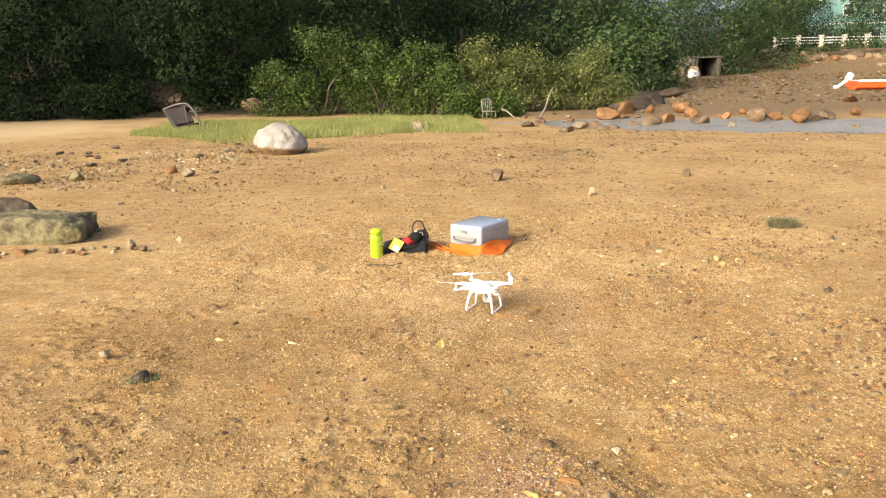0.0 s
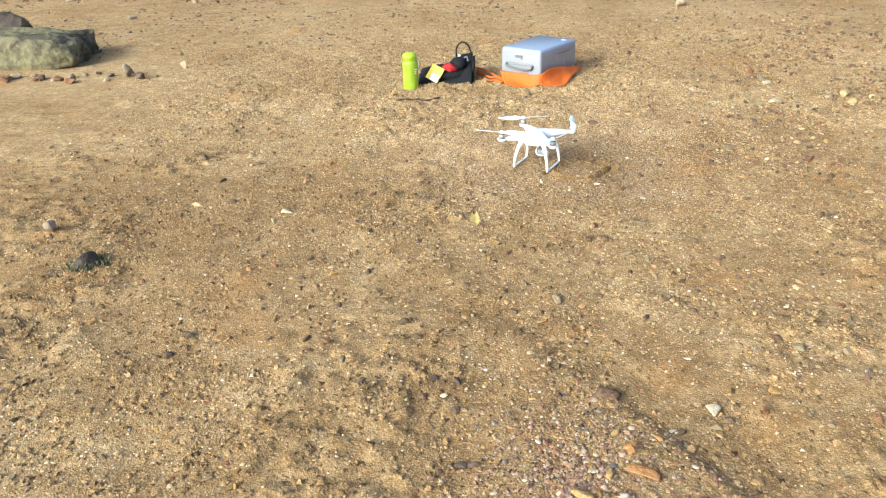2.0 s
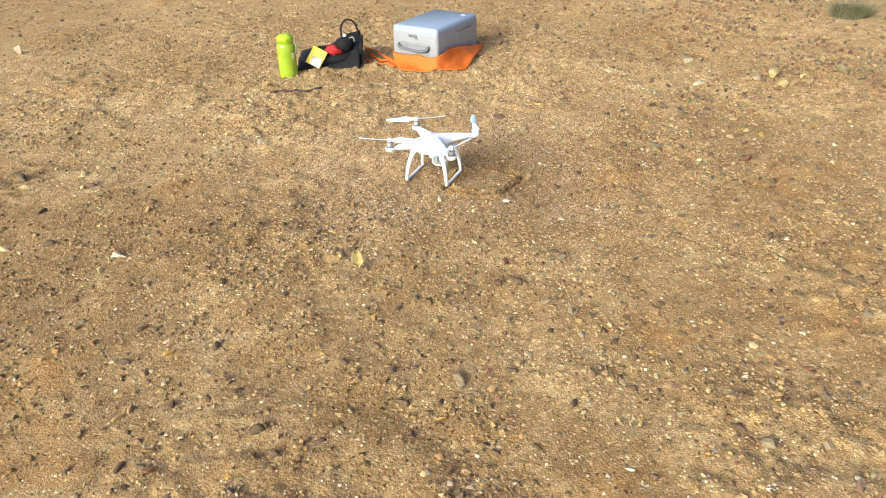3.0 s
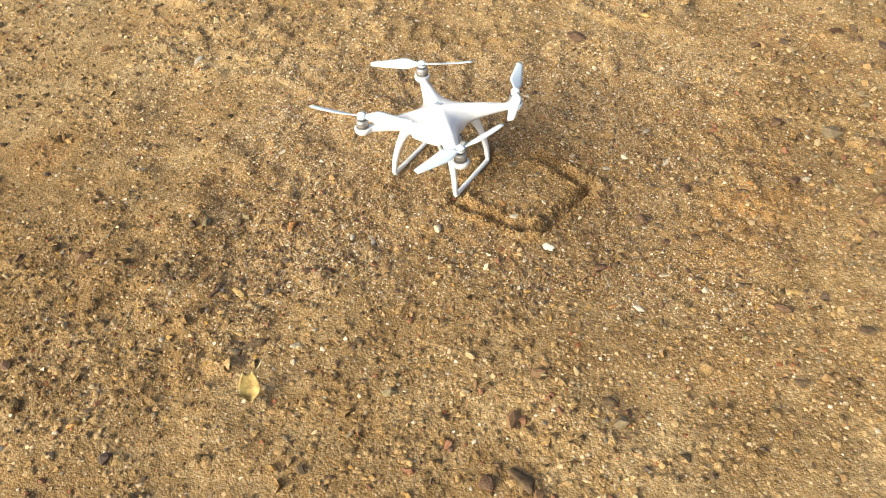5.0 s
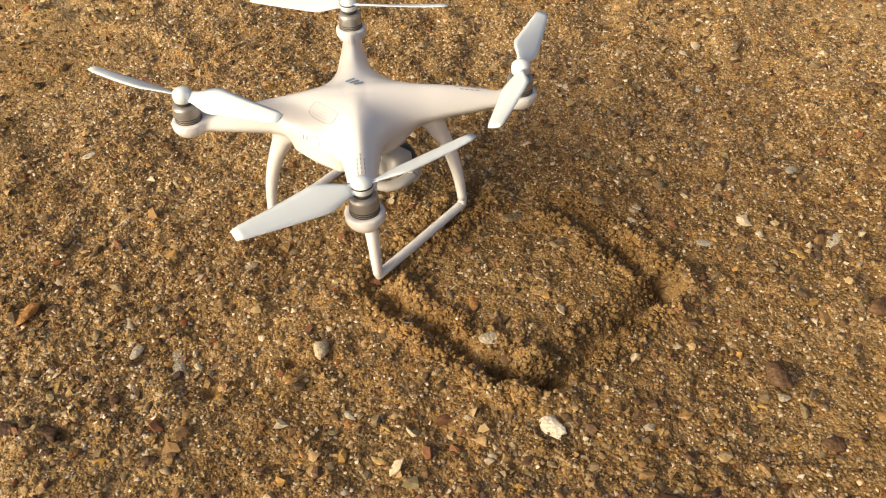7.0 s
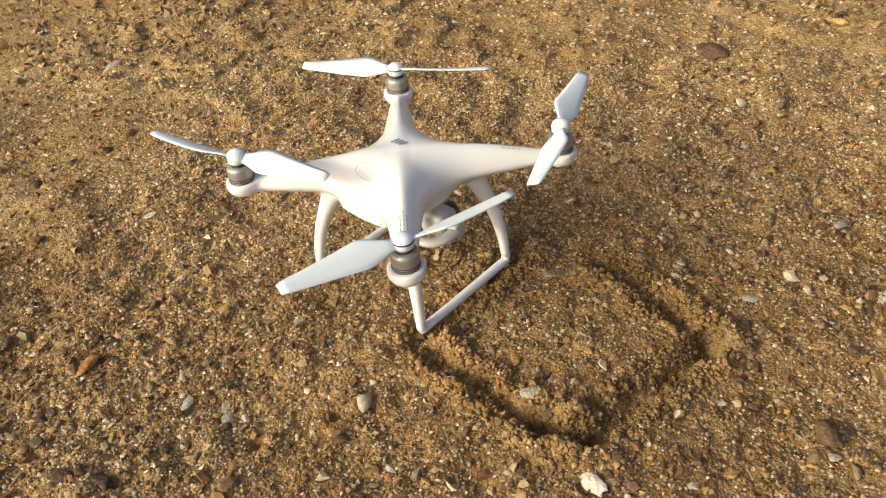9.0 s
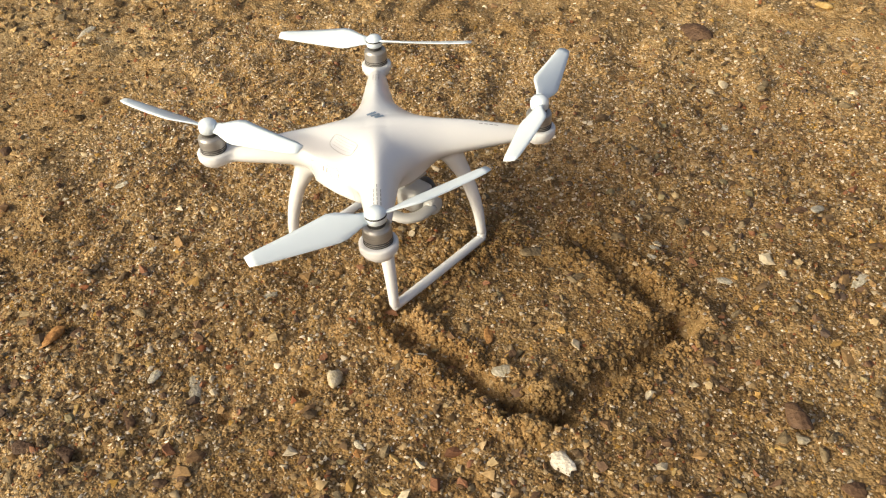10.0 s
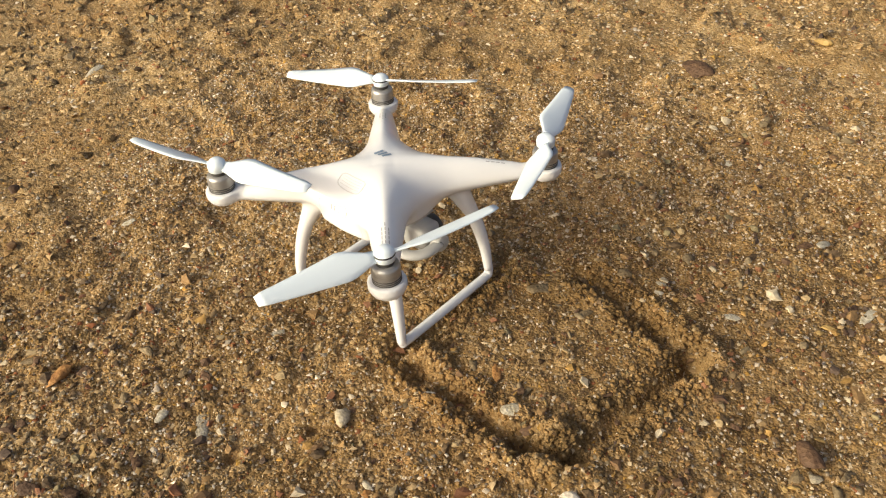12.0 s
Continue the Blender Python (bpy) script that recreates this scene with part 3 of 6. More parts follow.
def shell_mesh(name, seed):
    """A worn half shell about 1 m across: a shallow, ribbed, uneven bowl with thickness."""
    rng = random.Random(seed)
    bm = bmesh.new()
    rows, n = 5, 18
    grids = []
    wob = [rng.uniform(0.85, 1.12) for _ in range(n)]
    for lift in (0.0, 0.05):
        rings = []
        for i in range(rows + 1):
            r = 0.5 * i / rows
            ring = []
            for k in range(n):
                a = 2 * math.pi * k / n
                rr = r * (1 + (wob[k] - 1) * i / rows) * (1 + 0.25 * math.cos(a))
                ring.append(bm.verts.new((rr * math.cos(a), 0.72 * rr * math.sin(a), 0.2 * (1 - (2 * r) ** 2) + lift + 0.012 * math.cos(9 * a) * i / rows)) if i else None)
            rings.append(ring)
        c = bm.verts.new((0, 0, 0.2 + lift))
        for k in range(n):
            bm.faces.new((c, rings[1][k], rings[1][(k + 1) % n]))
        for i in range(1, rows):
            for k in range(n):
                bm.faces.new((rings[i][k], rings[i + 1][k], rings[i + 1][(k + 1) % n], rings[i][(k + 1) % n]))
        grids.append(rings)
    for k in range(n):
        bm.faces.new((grids[0][rows][k], grids[0][rows][(k + 1) % n], grids[1][rows][(k + 1) % n], grids[1][rows][k]))
    bmesh.ops.recalc_face_normals(bm, faces=bm.faces)
    me = bpy.data.meshes.new(name)
    for f in bm.faces:
        f.smooth = True
    bm.to_mesh(me)
    bm.free()
    return me


OCHRE_STONES = [
    (-0.214, -0.301, 9), (-0.249, -0.196, 8), (-0.172, -0.301, 5), (0.043, -0.29, 7), (-0.287, -0.264, 5), (-0.066, -0.232, 5),
    (0.124, -0.191, 6), (0.128, -0.204, 4), (0.338, -0.137, 5), (0.257, -0.182, 4), (0.37, -0.172, 5), (0.431, 0.038, 7),
    (0.406, -0.113, 5), (0.354, -0.124, 5), (-0.272, 0.317, 6), (0.506, 0.767, 16), (-0.135, -0.128, 4), (0.286, -0.218, 4),
    (-0.924, -1.275, 17), (0.308, -1.449, 11), (-0.127, -2.156, 30), (-0.062, -2.088, 17), (-0.022, -1.935, 16), (-1.174, -2.139, 16),
    (-0.939, -1.938, 12), (0.24, -1.916, 10),
]
ORANGE_STONES = [
    (-0.367, -0.184, 13), (-0.026, -0.296, 5), (0.093, -0.088, 9), (0.187, 0.485, 11), (0.404, 0.093, 6), (0.006, -0.258, 7),
    (0.015, -2.077, 29), (0.004, -2.009, 17), (0.004, -1.995, 17), (0.078, -1.954, 15), (0.095, -2.043, 12),
]
GREY_STONES = [
    (-0.416, -0.17, 11), (-0.237, -0.148, 9), (-0.288, -0.136, 8), (-0.19, -0.268, 7), (-0.303, -0.346, 8), (-0.124, -0.036, 7),
    (0.343, 0.101, 9), (0.286, 0.134, 11), (0.212, 0.088, 10), (0.245, 0.141, 7), (0.215, -0.183, 5), (0.261, -0.115, 6),
    (0.423, -0.153, 6), (0.484, -0.036, 6), (-0.283, -0.195, 7), (0.067, -0.082, 8), (0.175, 0.015, 9), (0.366, 0.293, 6),
    (-0.092, -1.242, 20), (-0.748, -1.557, 16), (-0.683, -1.675, 18), (0.122, -2.19, 30), (-1.002, -2.055, 12), (0.24, -1.883, 16),
]
DARK_STONES = [
    (-0.288, -0.312, 10), (-0.258, -0.335, 5), (-0.217, -0.131, 6), (-0.381, -0.144, 7), (-0.381, -0.078, 8), (-0.341, -0.085, 9),
    (0.064, -0.192, 7), (0.163, 0.003, 5), (0.334, -0.064, 7), (0.32, -0.107, 6), (0.416, -0.128, 8), (-0.837, 0.469, 11),
    (-0.257, 0.296, 7), (0.341, 0.544, 7), (0.262, 0.181, 7), (0.269, 0.157, 8), (0.358, 0.151, 9), (0.432, 0.296, 8),
    (0.485, 0.223, 9), (0.131, -0.778, 21), (0.283, -0.62, 17), (-1.701, 0.256, 30), (0.17, -1.362, 16), (-0.583, -1.367, 19),
]
MORE_DARK_STONES = [
    (-0.533, -1.448, 17), (-1.26, -1.406, 23), (-0.873, -1.457, 19), (-0.732, -1.001, 18), (-0.97, -1.048, 16), (-0.387, -1.126, 15),
    (-0.238, -1.299, 16), (0.989, -0.64, 20), (-1.397, -0.329, 19), (0.139, -1.914, 18), (-0.012, -1.777, 19), (-1.358, -2.167, 20),
    (-1.248, -1.411, 16), (-1.808, -1.725, 22),
]
BROWN_STONES = [
    (-0.267, -0.314, 12), (-0.162, -0.322, 8), (-0.146, -0.315, 6), (-0.213, -0.149, 6), (-0.23, -0.263, 12), (0.394, -0.137, 16),
    (0.263, -0.191, 5), (0.205, -0.103, 6), (0.434, -0.202, 11), (0.459, -0.194, 9), (0.464, -0.059, 8), (0.464, 0.079, 9),
    (0.424, 0.185, 10), (0.396, 0.449, 9), (-0.67, 0.136, 13), (-0.306, 0.282, 7), (0.526, -1.49, 21), (0.331, -1.32, 18),
    (-0.024, -1.769, 30), (-0.802, -1.243, 15), (0.076, -0.785, 19), (-1.82, -1.6, 16),
]
SHELLS = [
    (-0.185, -0.213, 11), (-0.23, -0.207, 8), (0.123, -0.139, 10), 
    (-0.159, -0.078, 9), (0.254, 0.082, 6), (0.255, 0.062, 5), (0.336, 0.034, 10), 
    (0.475, 0.068, 10), (0.443, 0.189, 11), (0.339, 0.378, 9), (-0.445, 0.077, 10), (-0.78, 0.505, 16), (0.014, 0.051, 5),
    (0.029, -0.133, 5), (0.001, -0.246, 5),
]
CHIP_STONES = [
    (-0.048, -0.177, 15),
    (-0.366, -0.238, 6), (-0.323, -0.278, 4), (-0.108, -0.1, 4), (-0.057, -0.283, 4), (0.186, -0.152, 5), (0.302, -0.115, 6),
    (0.313, 0.12, 6), (0.349, 0.07, 5), (0.289, -0.199, 3), (0.202, 0.48, 5), (0.226, 0.162, 6), (0.366, 0.237, 5),
    (0.514, 0.471, 7), (-0.316, -0.072, 5), (-1.144, -0.442, 24), (0.975, 1.219, 24), (1.455, 1.352, 36), (1.369, 0.97, 30),
    (-0.446, -1.748, 14), (-0.995, -1.639, 12), (0.25, -1.812, 24), (0.128, -1.908, 13), (-0.039, -2.158, 15), (-0.212, -1.95, 11),
    (-0.328, -2.122, 10), (-0.326, -2.179, 9), (0.142, -2.055, 11),
]
FURTHER_BROWN = [
    (-0.379, -0.256, 9), (-0.372, -0.246, 8), (-0.357, -0.296, 6), (-0.338, -0.256, 5), (-0.286, -0.289, 5), (-0.184, -0.293, 5), (-0.073, -0.163, 4),
    (-0.015, -0.261, 5), (0.156, -0.020, 5), (0.120, -0.110, 7), (0.453, 0.069, 7), (0.447, 0.035, 6), (0.330, -0.115, 5), (0.356, -0.117, 5),
    (0.281, -0.152, 5), (0.311, 0.047, 4), (-0.167, -0.139, 4), (-0.243, -0.254, 4), (-0.441, -0.203, 6), (0.293, -0.290, 13), (0.498, -0.037, 15),
]
LAST_BROWN = [
    (0.742, -0.008, 14), (0.631, -0.387, 15), (-0.225, -0.159, 8), (-0.343, -0.173, 10), (-0.309, -0.321, 11), (-0.354, -0.350, 11), (-0.577, -0.359, 10),
    (-0.484, -0.394, 11), (-0.115, -0.366, 10), (0.128, -0.370, 7), (0.078, -0.422, 8), (0.506, -0.416, 9), (0.551, -0.298, 8), (-1.402, 0.155, 21),
    (-0.231, -0.883, 14), (0.790, -1.321, 13), (-0.146, -1.321, 12), (-0.429, -1.415, 13), (0.345, -1.115, 12), (1.097, -0.896, 16), (0.518, -0.971, 13),
]
FURTHER_DARK = [
    (-0.487, -0.168, 10), (-0.386, -0.088, 6), (-0.352, -0.087, 6), (-0.072, -0.155, 4), (0.330, -0.005, 7), (-0.208, -0.254, 5), (-0.431, -0.234, 5),
    (-0.581, -0.197, 13), (-0.368, -0.509, 16), (-0.175, -0.496, 10), (-0.149, -0.490, 7), (0.500, -0.195, 12), (0.626, -0.051, 10), (0.689, -0.254, 9),
    (0.131, -0.359, 8), (0.483, -0.315, 7), (0.854, 0.104, 11), (-1.515, -0.055, 20), (-1.120, -0.033, 17), (0.045, -1.212, 14), (-0.825, -1.465, 12),
    (-0.805, -1.358, 10), (0.181, -1.053, 13), (1.270, -0.218, 15),
]
FURTHER_GREY = [
    (-0.553, -0.185, 17), (0.118, 0.051, 15), (0.381, -0.16, 8), (0.414, -0.171, 8),
    (-0.354, -0.326, 8), (-0.314, -0.333, 5), (-0.355, -0.261, 6), (0.014, -0.246, 5), (0.430, -0.165, 6), (-0.136, -0.099, 5), (0.354, -0.434, 11),
    (-0.762, -0.224, 11), (-0.595, -0.308, 10), (-0.404, -0.533, 13), (0.398, -0.428, 8), (0.194, -0.912, 16), (1.190, -0.424, 17),
]
FURTHER_OCHRE = [
    (0.041, -0.257, 5), (0.419, 0.027, 6), (0.378, -0.171, 5), (0.225, -0.168, 3), (0.150, -0.124, 3), (-0.291, -0.202, 4), 
    (-0.435, -0.382, 12), (-0.409, -0.487, 12), (0.663, -0.340, 12), (0.624, -0.358, 7), (-0.351, -0.383, 7), (-0.904, -1.246, 14), (0.568, -1.463, 10),
]
FURTHER_CHIP = [
    (0.398, -0.159, 7), (0.258, 0.088, 6), (-0.295, -0.510, 10), (-0.263, -0.472, 7), (0.420, -0.303, 8), (-0.392, -0.421, 8), (0.186, -0.350, 6),
    (0.522, -0.394, 7), (0.776, 0.004, 10), (-0.842, -1.150, 12), (0.844, -1.162, 13), (0.574, -1.065, 9), (0.702, -1.684, 12), (0.242, -1.587, 11),
]
FURTHER_ORANGE = [
    (0.203, -0.076, 3), (-0.157, -0.245, 4), (0.640, -0.026, 10), (0.308, -0.392, 8),
]
FURTHER_SHELL = [
    (0.361, -0.396, 10),
]
PEBBLES = [rock_mesh("pebble", s, 2, 0.7, 9, 0.92, 0.2) for s in range(8)]
KINDS = {
    "ochre": ("pebble", "smooth ochre-yellow pebble half sunk in the sand", OCHRE_STONES + FURTHER_OCHRE),
    "orange": ("pebble", "rust-orange pebble half sunk in the sand", ORANGE_STONES + FURTHER_ORANGE),
    "grey": ("pebble", "grey stone with dull faces on the sand", GREY_STONES + FURTHER_GREY),
    "dark": ("pebble", "dark grey, nearly black pebble on the sand", DARK_STONES + MORE_DARK_STONES + FURTHER_DARK),
    "brown": ("pebble", "dark reddish-brown stone half sunk in the sand", BROWN_STONES + FURTHER_BROWN + LAST_BROWN),
    "shell": ("shell", "worn white and buff half shell lying on the sand", SHELLS + FURTHER_SHELL),
    "white_shell": ("shell", "large chalky white half shell with a brown stain", [(0.182, -0.224, 15)]),
    "chip": ("shell_fragment", "small pale chip of shell on the sand", CHIP_STONES + FURTHER_CHIP),
}


def lay_stones():
    rng = random.Random(4)
    for kind, (name, label, rows) in KINDS.items():
        meshes = []
        for s in range(4):
            me = shell_mesh(name, s) if name == "shell" else PEBBLES[rng.randrange(8)].copy()
            me.materials.append(STONES[kind])
            meshes.append(me)
        for x, y, mm in rows:
            ob = new(name, rng.choice(meshes))
            r = mm / 1000
            z = float(height(x, y))
            flat = rng.uniform(0.26, 0.5) if mm < 13 else rng.uniform(0.4, 0.65)
            sx, sy = 2 * r * rng.uniform(1.05, 1.6), 2 * r * rng.uniform(0.7, 1.05)
            tilt = 14 if name == "shell" else 8
            ob.matrix_world = pose(x, y, z + (0.001 if name == "shell" else 0.4 * r * flat), rng.uniform(-tilt, tilt), rng.uniform(-tilt, tilt), rng.uniform(0, 360)) @ Matrix.Diagonal((sx, sy, 2 * r * flat, 1))
            tagged(ob, label, "shell" if name != "pebble" else "pebble", name + "s on the sand")


lay_stones()


# ---- quadcopter ----
DRONE = Matrix.Translation((-0.0525, 0.033, 0.001)) @ Matrix.Rotation(radians(0.8), 4, (-0.331, 0.944, 0)) @ pose(0, 0, 0, 0, 0, -27.1)
ARM = 0.1237


def smin(a, b, k):
    h = np.clip(0.5 + 0.5 * (b - a) / k, 0, 1)
    return b * (1 - h) + a * h - k * h * (1 - h)


def cone_sdf(x, y, z, a, b, ra, rb, squash=1.0):
    a, b = np.array(a), np.array(b)
    d = b - a
    t = np.clip(((x - a[0]) * d[0] + (y - a[1]) * d[1] + (z - a[2]) * d[2]) / (d @ d), 0, 1)
    return np.sqrt((x - a[0] - t * d[0]) ** 2 + (y - a[1] - t * d[1]) ** 2 + ((z - a[2] - t * d[2]) / squash) ** 2) - (ra + (rb - ra) * t)


def shell_sdf(x, y, z):
    u, w = np.abs(x), np.abs(y)
    q = (((x / 0.054) ** 2 + (y / 0.067) ** 2) ** 1.3 + (np.abs(z - 0.124) / np.where(z > 0.124, 0.0435, 0.016)) ** 2.6) ** (1 / 2.6)
    d = (q - 1) * 0.04
    # battery block between the tail arms
    bx, by, bz = np.abs(x) - 0.03, np.abs(y + 0.035) - 0.0245, np.abs(z - 0.131) - 0.0112
    block = np.sqrt(np.maximum(bx, 0) ** 2 + np.maximum(by, 0) ** 2 + np.maximum(bz, 0) ** 2) + np.minimum(np.maximum(bx, np.maximum(by, bz)), 0) - 0.007
    d = smin(d, block, 0.009)
    for ax in (-1, 1):
        for ay in (-1, 1):
            along, across = (x * ax + y * ay) * 0.7071, np.abs(x * ay - y * ax) * 0.7071
            t = np.clip((along - 0.012) / 0.143, 0, 1)
            tall, mid = 0.0375 - 0.0258 * t ** 1.12, 0.1375 + 0.0065 * t ** 0.5
            wide = 0.0368 - 0.026 * t ** 0.62
            top, low = tall * (0.79 - 0.09 * t) + 0.0062 * np.sin(math.pi * t) ** 0.8, tall * (0.5 + 0.18 * t)
            up = np.abs(z - mid) / np.where(z > mid, top, low) * wide
            off = (across ** 1.6 + up ** 1.6 + np.abs(along - 0.012 - 0.143 * t) ** 1.6) ** (1 / 1.6)
            d = smin(d, off - wide, 0.02)
    # flat underside
    d = -smin(-d, z - 0.1135 - 0.07 * np.clip(np.hypot(x, y) - 0.07, 0, 1), 0.007)
    pod = np.maximum(np.hypot(u - ARM, w - ARM) - 0.0175 + 0.004 * np.clip((0.144 - z) / 0.008, 0, 1), np.abs(z - 0.1445) - 0.0062)
    d = smin(d, pod - 0.001, 0.008)
    d = smin(d, cone_sdf(u, w, z, (0.056, 0.058, 0.122), (0.067, 0.066, 0.094), 0.0125, 0.0078), 0.008)
    return d


def blade(sign, spin):
    """One blade along +x from the hub, twisted and tapered."""
    bm = bmesh.new()
    rows = []
    n = 14
    for i in range(n + 1):
        t = i / n
        r = 0.008 + 0.112 * t
        if t < 0.28:
            s = t / 0.28
            chord = 0.011 + 0.0195 * (s * s * (3 - 2 * s))
        else:
            chord = 0.0305 - 0.0165 * (t - 0.28) / 0.72
        if i == n:
            chord *= 0.82
        pitch = radians(31 - 18 * t) * sign
        lead = 0.38
        ring = []
        for top in (1, -1):
            for k in range(6):
                c = k / 5
                yy = chord * (c - lead) * sign
                thick = 0.0011 * (math.sin(math.pi * min(max(c, 0.04), 0.96)) ** 0.5) * (1.35 - 0.7 * t) + 0.0008 * (1 if top > 0 else 0) * math.sin(math.pi * c)
                zz = thick * top + 0.004 * t * t
                ring.append((r, yy * math.cos(pitch), zz + chord * (c - lead) * math.sin(abs(pitch))))
        ring = ring[:6] + ring[:5:-1]
        rows.append([bm.verts.new(v) for v in ring])
    m = len(rows[0])
    for a, b in zip(rows, rows[1:]):
        for k in range(m):
            bm.faces.new((a[k], a[(k + 1) % m], b[(k + 1) % m], b[k]))
    bm.faces.new(rows[0])
    bm.faces.new(rows[-1][::-1])
    bmesh.ops.rotate(bm, cent=(0, 0, 0), matrix=Matrix.Rotation(spin, 3, "Z"), verts=bm.verts)
    return bm


def on_shell(x, y, down=0.2):
    """The height of the top of the shell at a place."""
    z = np.linspace(0.1, down, 801)
    inside = shell_sdf(np.full(801, x), np.full(801, y), z) < 0
    return float(z[inside].max())


def strip(x, y, sx, sy, turn, lift=0.0006, n=4):
    """A thin printed mark that lies on the shell's top."""
    bm = bmesh.new()
    c, s = math.cos(radians(turn)), math.sin(radians(turn))
    grid = []
    for i in range(n + 1):
        row = []
        for k in range(3):
            u, w = sx * (i / n - 0.5), sy * (k / 2 - 0.5)
            px, py = x + c * u - s * w, y + s * u + c * w
            row.append(bm.verts.new((px, py, on_shell(px, py) + lift)))
        grid.append(row)
    for i in range(n):
        for k in range(2):
            bm.faces.new((grid[i][k], grid[i + 1][k], grid[i + 1][k + 1], grid[i][k + 1]))
    return bm


def build_drone():
    root = thing("quadcopter_drone", "glossy white quadcopter drone with four propellers standing on sand", "drone", DRONE)
    v, f = surface(shell_sdf, (-0.15, -0.15, 0.078), (0.15, 0.15, 0.182), 0.0022)
    body = link("body", fast_mesh("body", v, f, True), WHITE, root)
    # printed marks on the top and the arms
    for x in (-0.0125, -0.0065, -0.0005):
        part("logo_mark", strip(x, 0.0065, 0.0105, 0.0038, 68, 0.0007), GREY_PRINT, body, "blue-grey printed mark")
    for ax, ay in ((1, 1), (1, -1), (-1, 1), (-1, -1)):
        turn = math.degrees(math.atan2(ay, ax))
        c, s = math.cos(radians(turn)), math.sin(radians(turn))
        for off, dashes in ((-0.0034, (0.112, 0.1175, 0.123, 0.1285)), (0.0, (0.107, 0.1125, 0.118, 0.1235, 0.129)), (0.0034, (0.113, 0.118, 0.1235, 0.129))):
            for d in dashes:
                part("print_bar", strip(d * c - off * s, d * s + off * c, 0.0042, 0.0008, turn, 0.0004, 2), FINE_PRINT, body, "fine grey lines of small print")
    # battery in the tail, with its grip, button and lamps
    def tail(x, z):
        ys = np.linspace(-0.13, 0.0, 651)
        inside = shell_sdf(np.full(651, x), ys, np.full(651, z)) < 0
        return float(ys[inside].min())
    for z in (0.1155, 0.1475):
        part("battery_seam", tube([(x, tail(x, z) - 0.0001, z) for x in np.linspace(-0.03, 0.03, 13)], 0.0004, 6), SEAM, body)
    for x in (-0.03, 0.03):
        part("battery_seam", tube([(x, tail(x, z) + 0.0001, z) for z in np.linspace(0.1155, 0.1475, 9)], 0.0004, 6), SEAM, body)
    ring = [(0.004 + 0.0062 * math.cos(a), tail(0.004 + 0.0062 * math.cos(a), 0.143 + 0.0062 * math.sin(a)), 0.143 + 0.0062 * math.sin(a)) for a in np.linspace(0, 2 * math.pi, 25)]
    part("power_button", tube(ring, 0.0004, 6), SEAM, body, "round power button outline")
    for x in (-0.0075, -0.0125):
        part("status_lamp", tube([(x, tail(x, 0.141), 0.141), (x, tail(x, 0.146), 0.146)], 0.0007, 6), FINE_PRINT, body, "small grey status lamp")
    part("power_button_mark", tube([(0.0095, tail(0.0095, 0.141), 0.141), (0.0104, tail(0.0104, 0.145), 0.145)], 0.0006, 6), FINE_PRINT, body)
    grip = []
    for a in np.linspace(0, 2 * math.pi, 33):
        gx, gy = -0.003 + 0.017 * math.copysign(abs(math.cos(a)) ** 0.5, math.cos(a)), -0.045 + 0.007 * math.copysign(abs(math.sin(a)) ** 0.5, math.sin(a))
        grip.append((gx, gy, on_shell(gx, gy)))
    part("battery_grip", tube(grip, 0.0005, 6), SEAM, body, "faint outline of the battery grip")
    for k in range(4):
        part("grip_rib", strip(-0.003, -0.049 + 0.0026 * k, 0.026, 0.0004, 0, 0.0002), SEAM, body)
    # motors and propellers
    spins = {(1, -1): (46.0, 0), (-1, -1): (-15.0, 1), (-1, 1): (5.0, 0), (1, 1): (84.0, 1)}
    for (ax, ay), (world_turn, other) in spins.items():
        m = (ARM * ax, ARM * ay)
        motor = part("motor", lathe([(0.0122, 0.148), (0.0132, 0.1485), (0.0136, 0.1545), (0.0138, 0.167), (0.0128, 0.1693), (0.0105, 0.1706), (0.004, 0.1708)], 40, *m), METAL, root, "brushed grey motor can")
        for z in (0.1525, 0.1547, 0.1569):
            part("groove_ring", lathe([(0.0132, z - 0.0006), (0.0139, z - 0.0005), (0.0139, z + 0.0005), (0.0132, z + 0.0006)], 40, *m), DARK_METAL, motor)
        part("shaft", lathe([(0.0085, 0.1705), (0.0085, 0.1757)], 20, *m), DARK_METAL, motor)
        lamp = part("arm_lamp", lathe([(0.009, 0.1348), (0.0118, 0.1356), (0.013, 0.1385)], 28, *m), plastic("frosted_lamp_cover", (0.62, 0.61, 0.6), 0.25), root, "frosted lamp cover under the motor")
        prop = part("propeller", lathe([(0.0085, 0.1742), (0.0098, 0.1752), (0.0101, 0.1805), (0.0094, 0.1842), (0.0068, 0.187), (0.003, 0.1882), (0.0005, 0.1884)], 32, *m), BLADE, root, "white two-bladed propeller")
        if not other:
            part("hub_ring", lathe([(0.0098, 0.1806), (0.0103, 0.1809), (0.0102, 0.182), (0.0096, 0.1824)], 32, *m), BLACK, prop, "thin black ring round the hub")
        sign = 1 if other else -1
        for half in (0, 180):
            bm = blade(sign, radians(world_turn + 27.1 + half))
            bmesh.ops.translate(bm, vec=(m[0], m[1], 0.1795), verts=bm.verts)
            part("blade", bm, BLADE, prop)
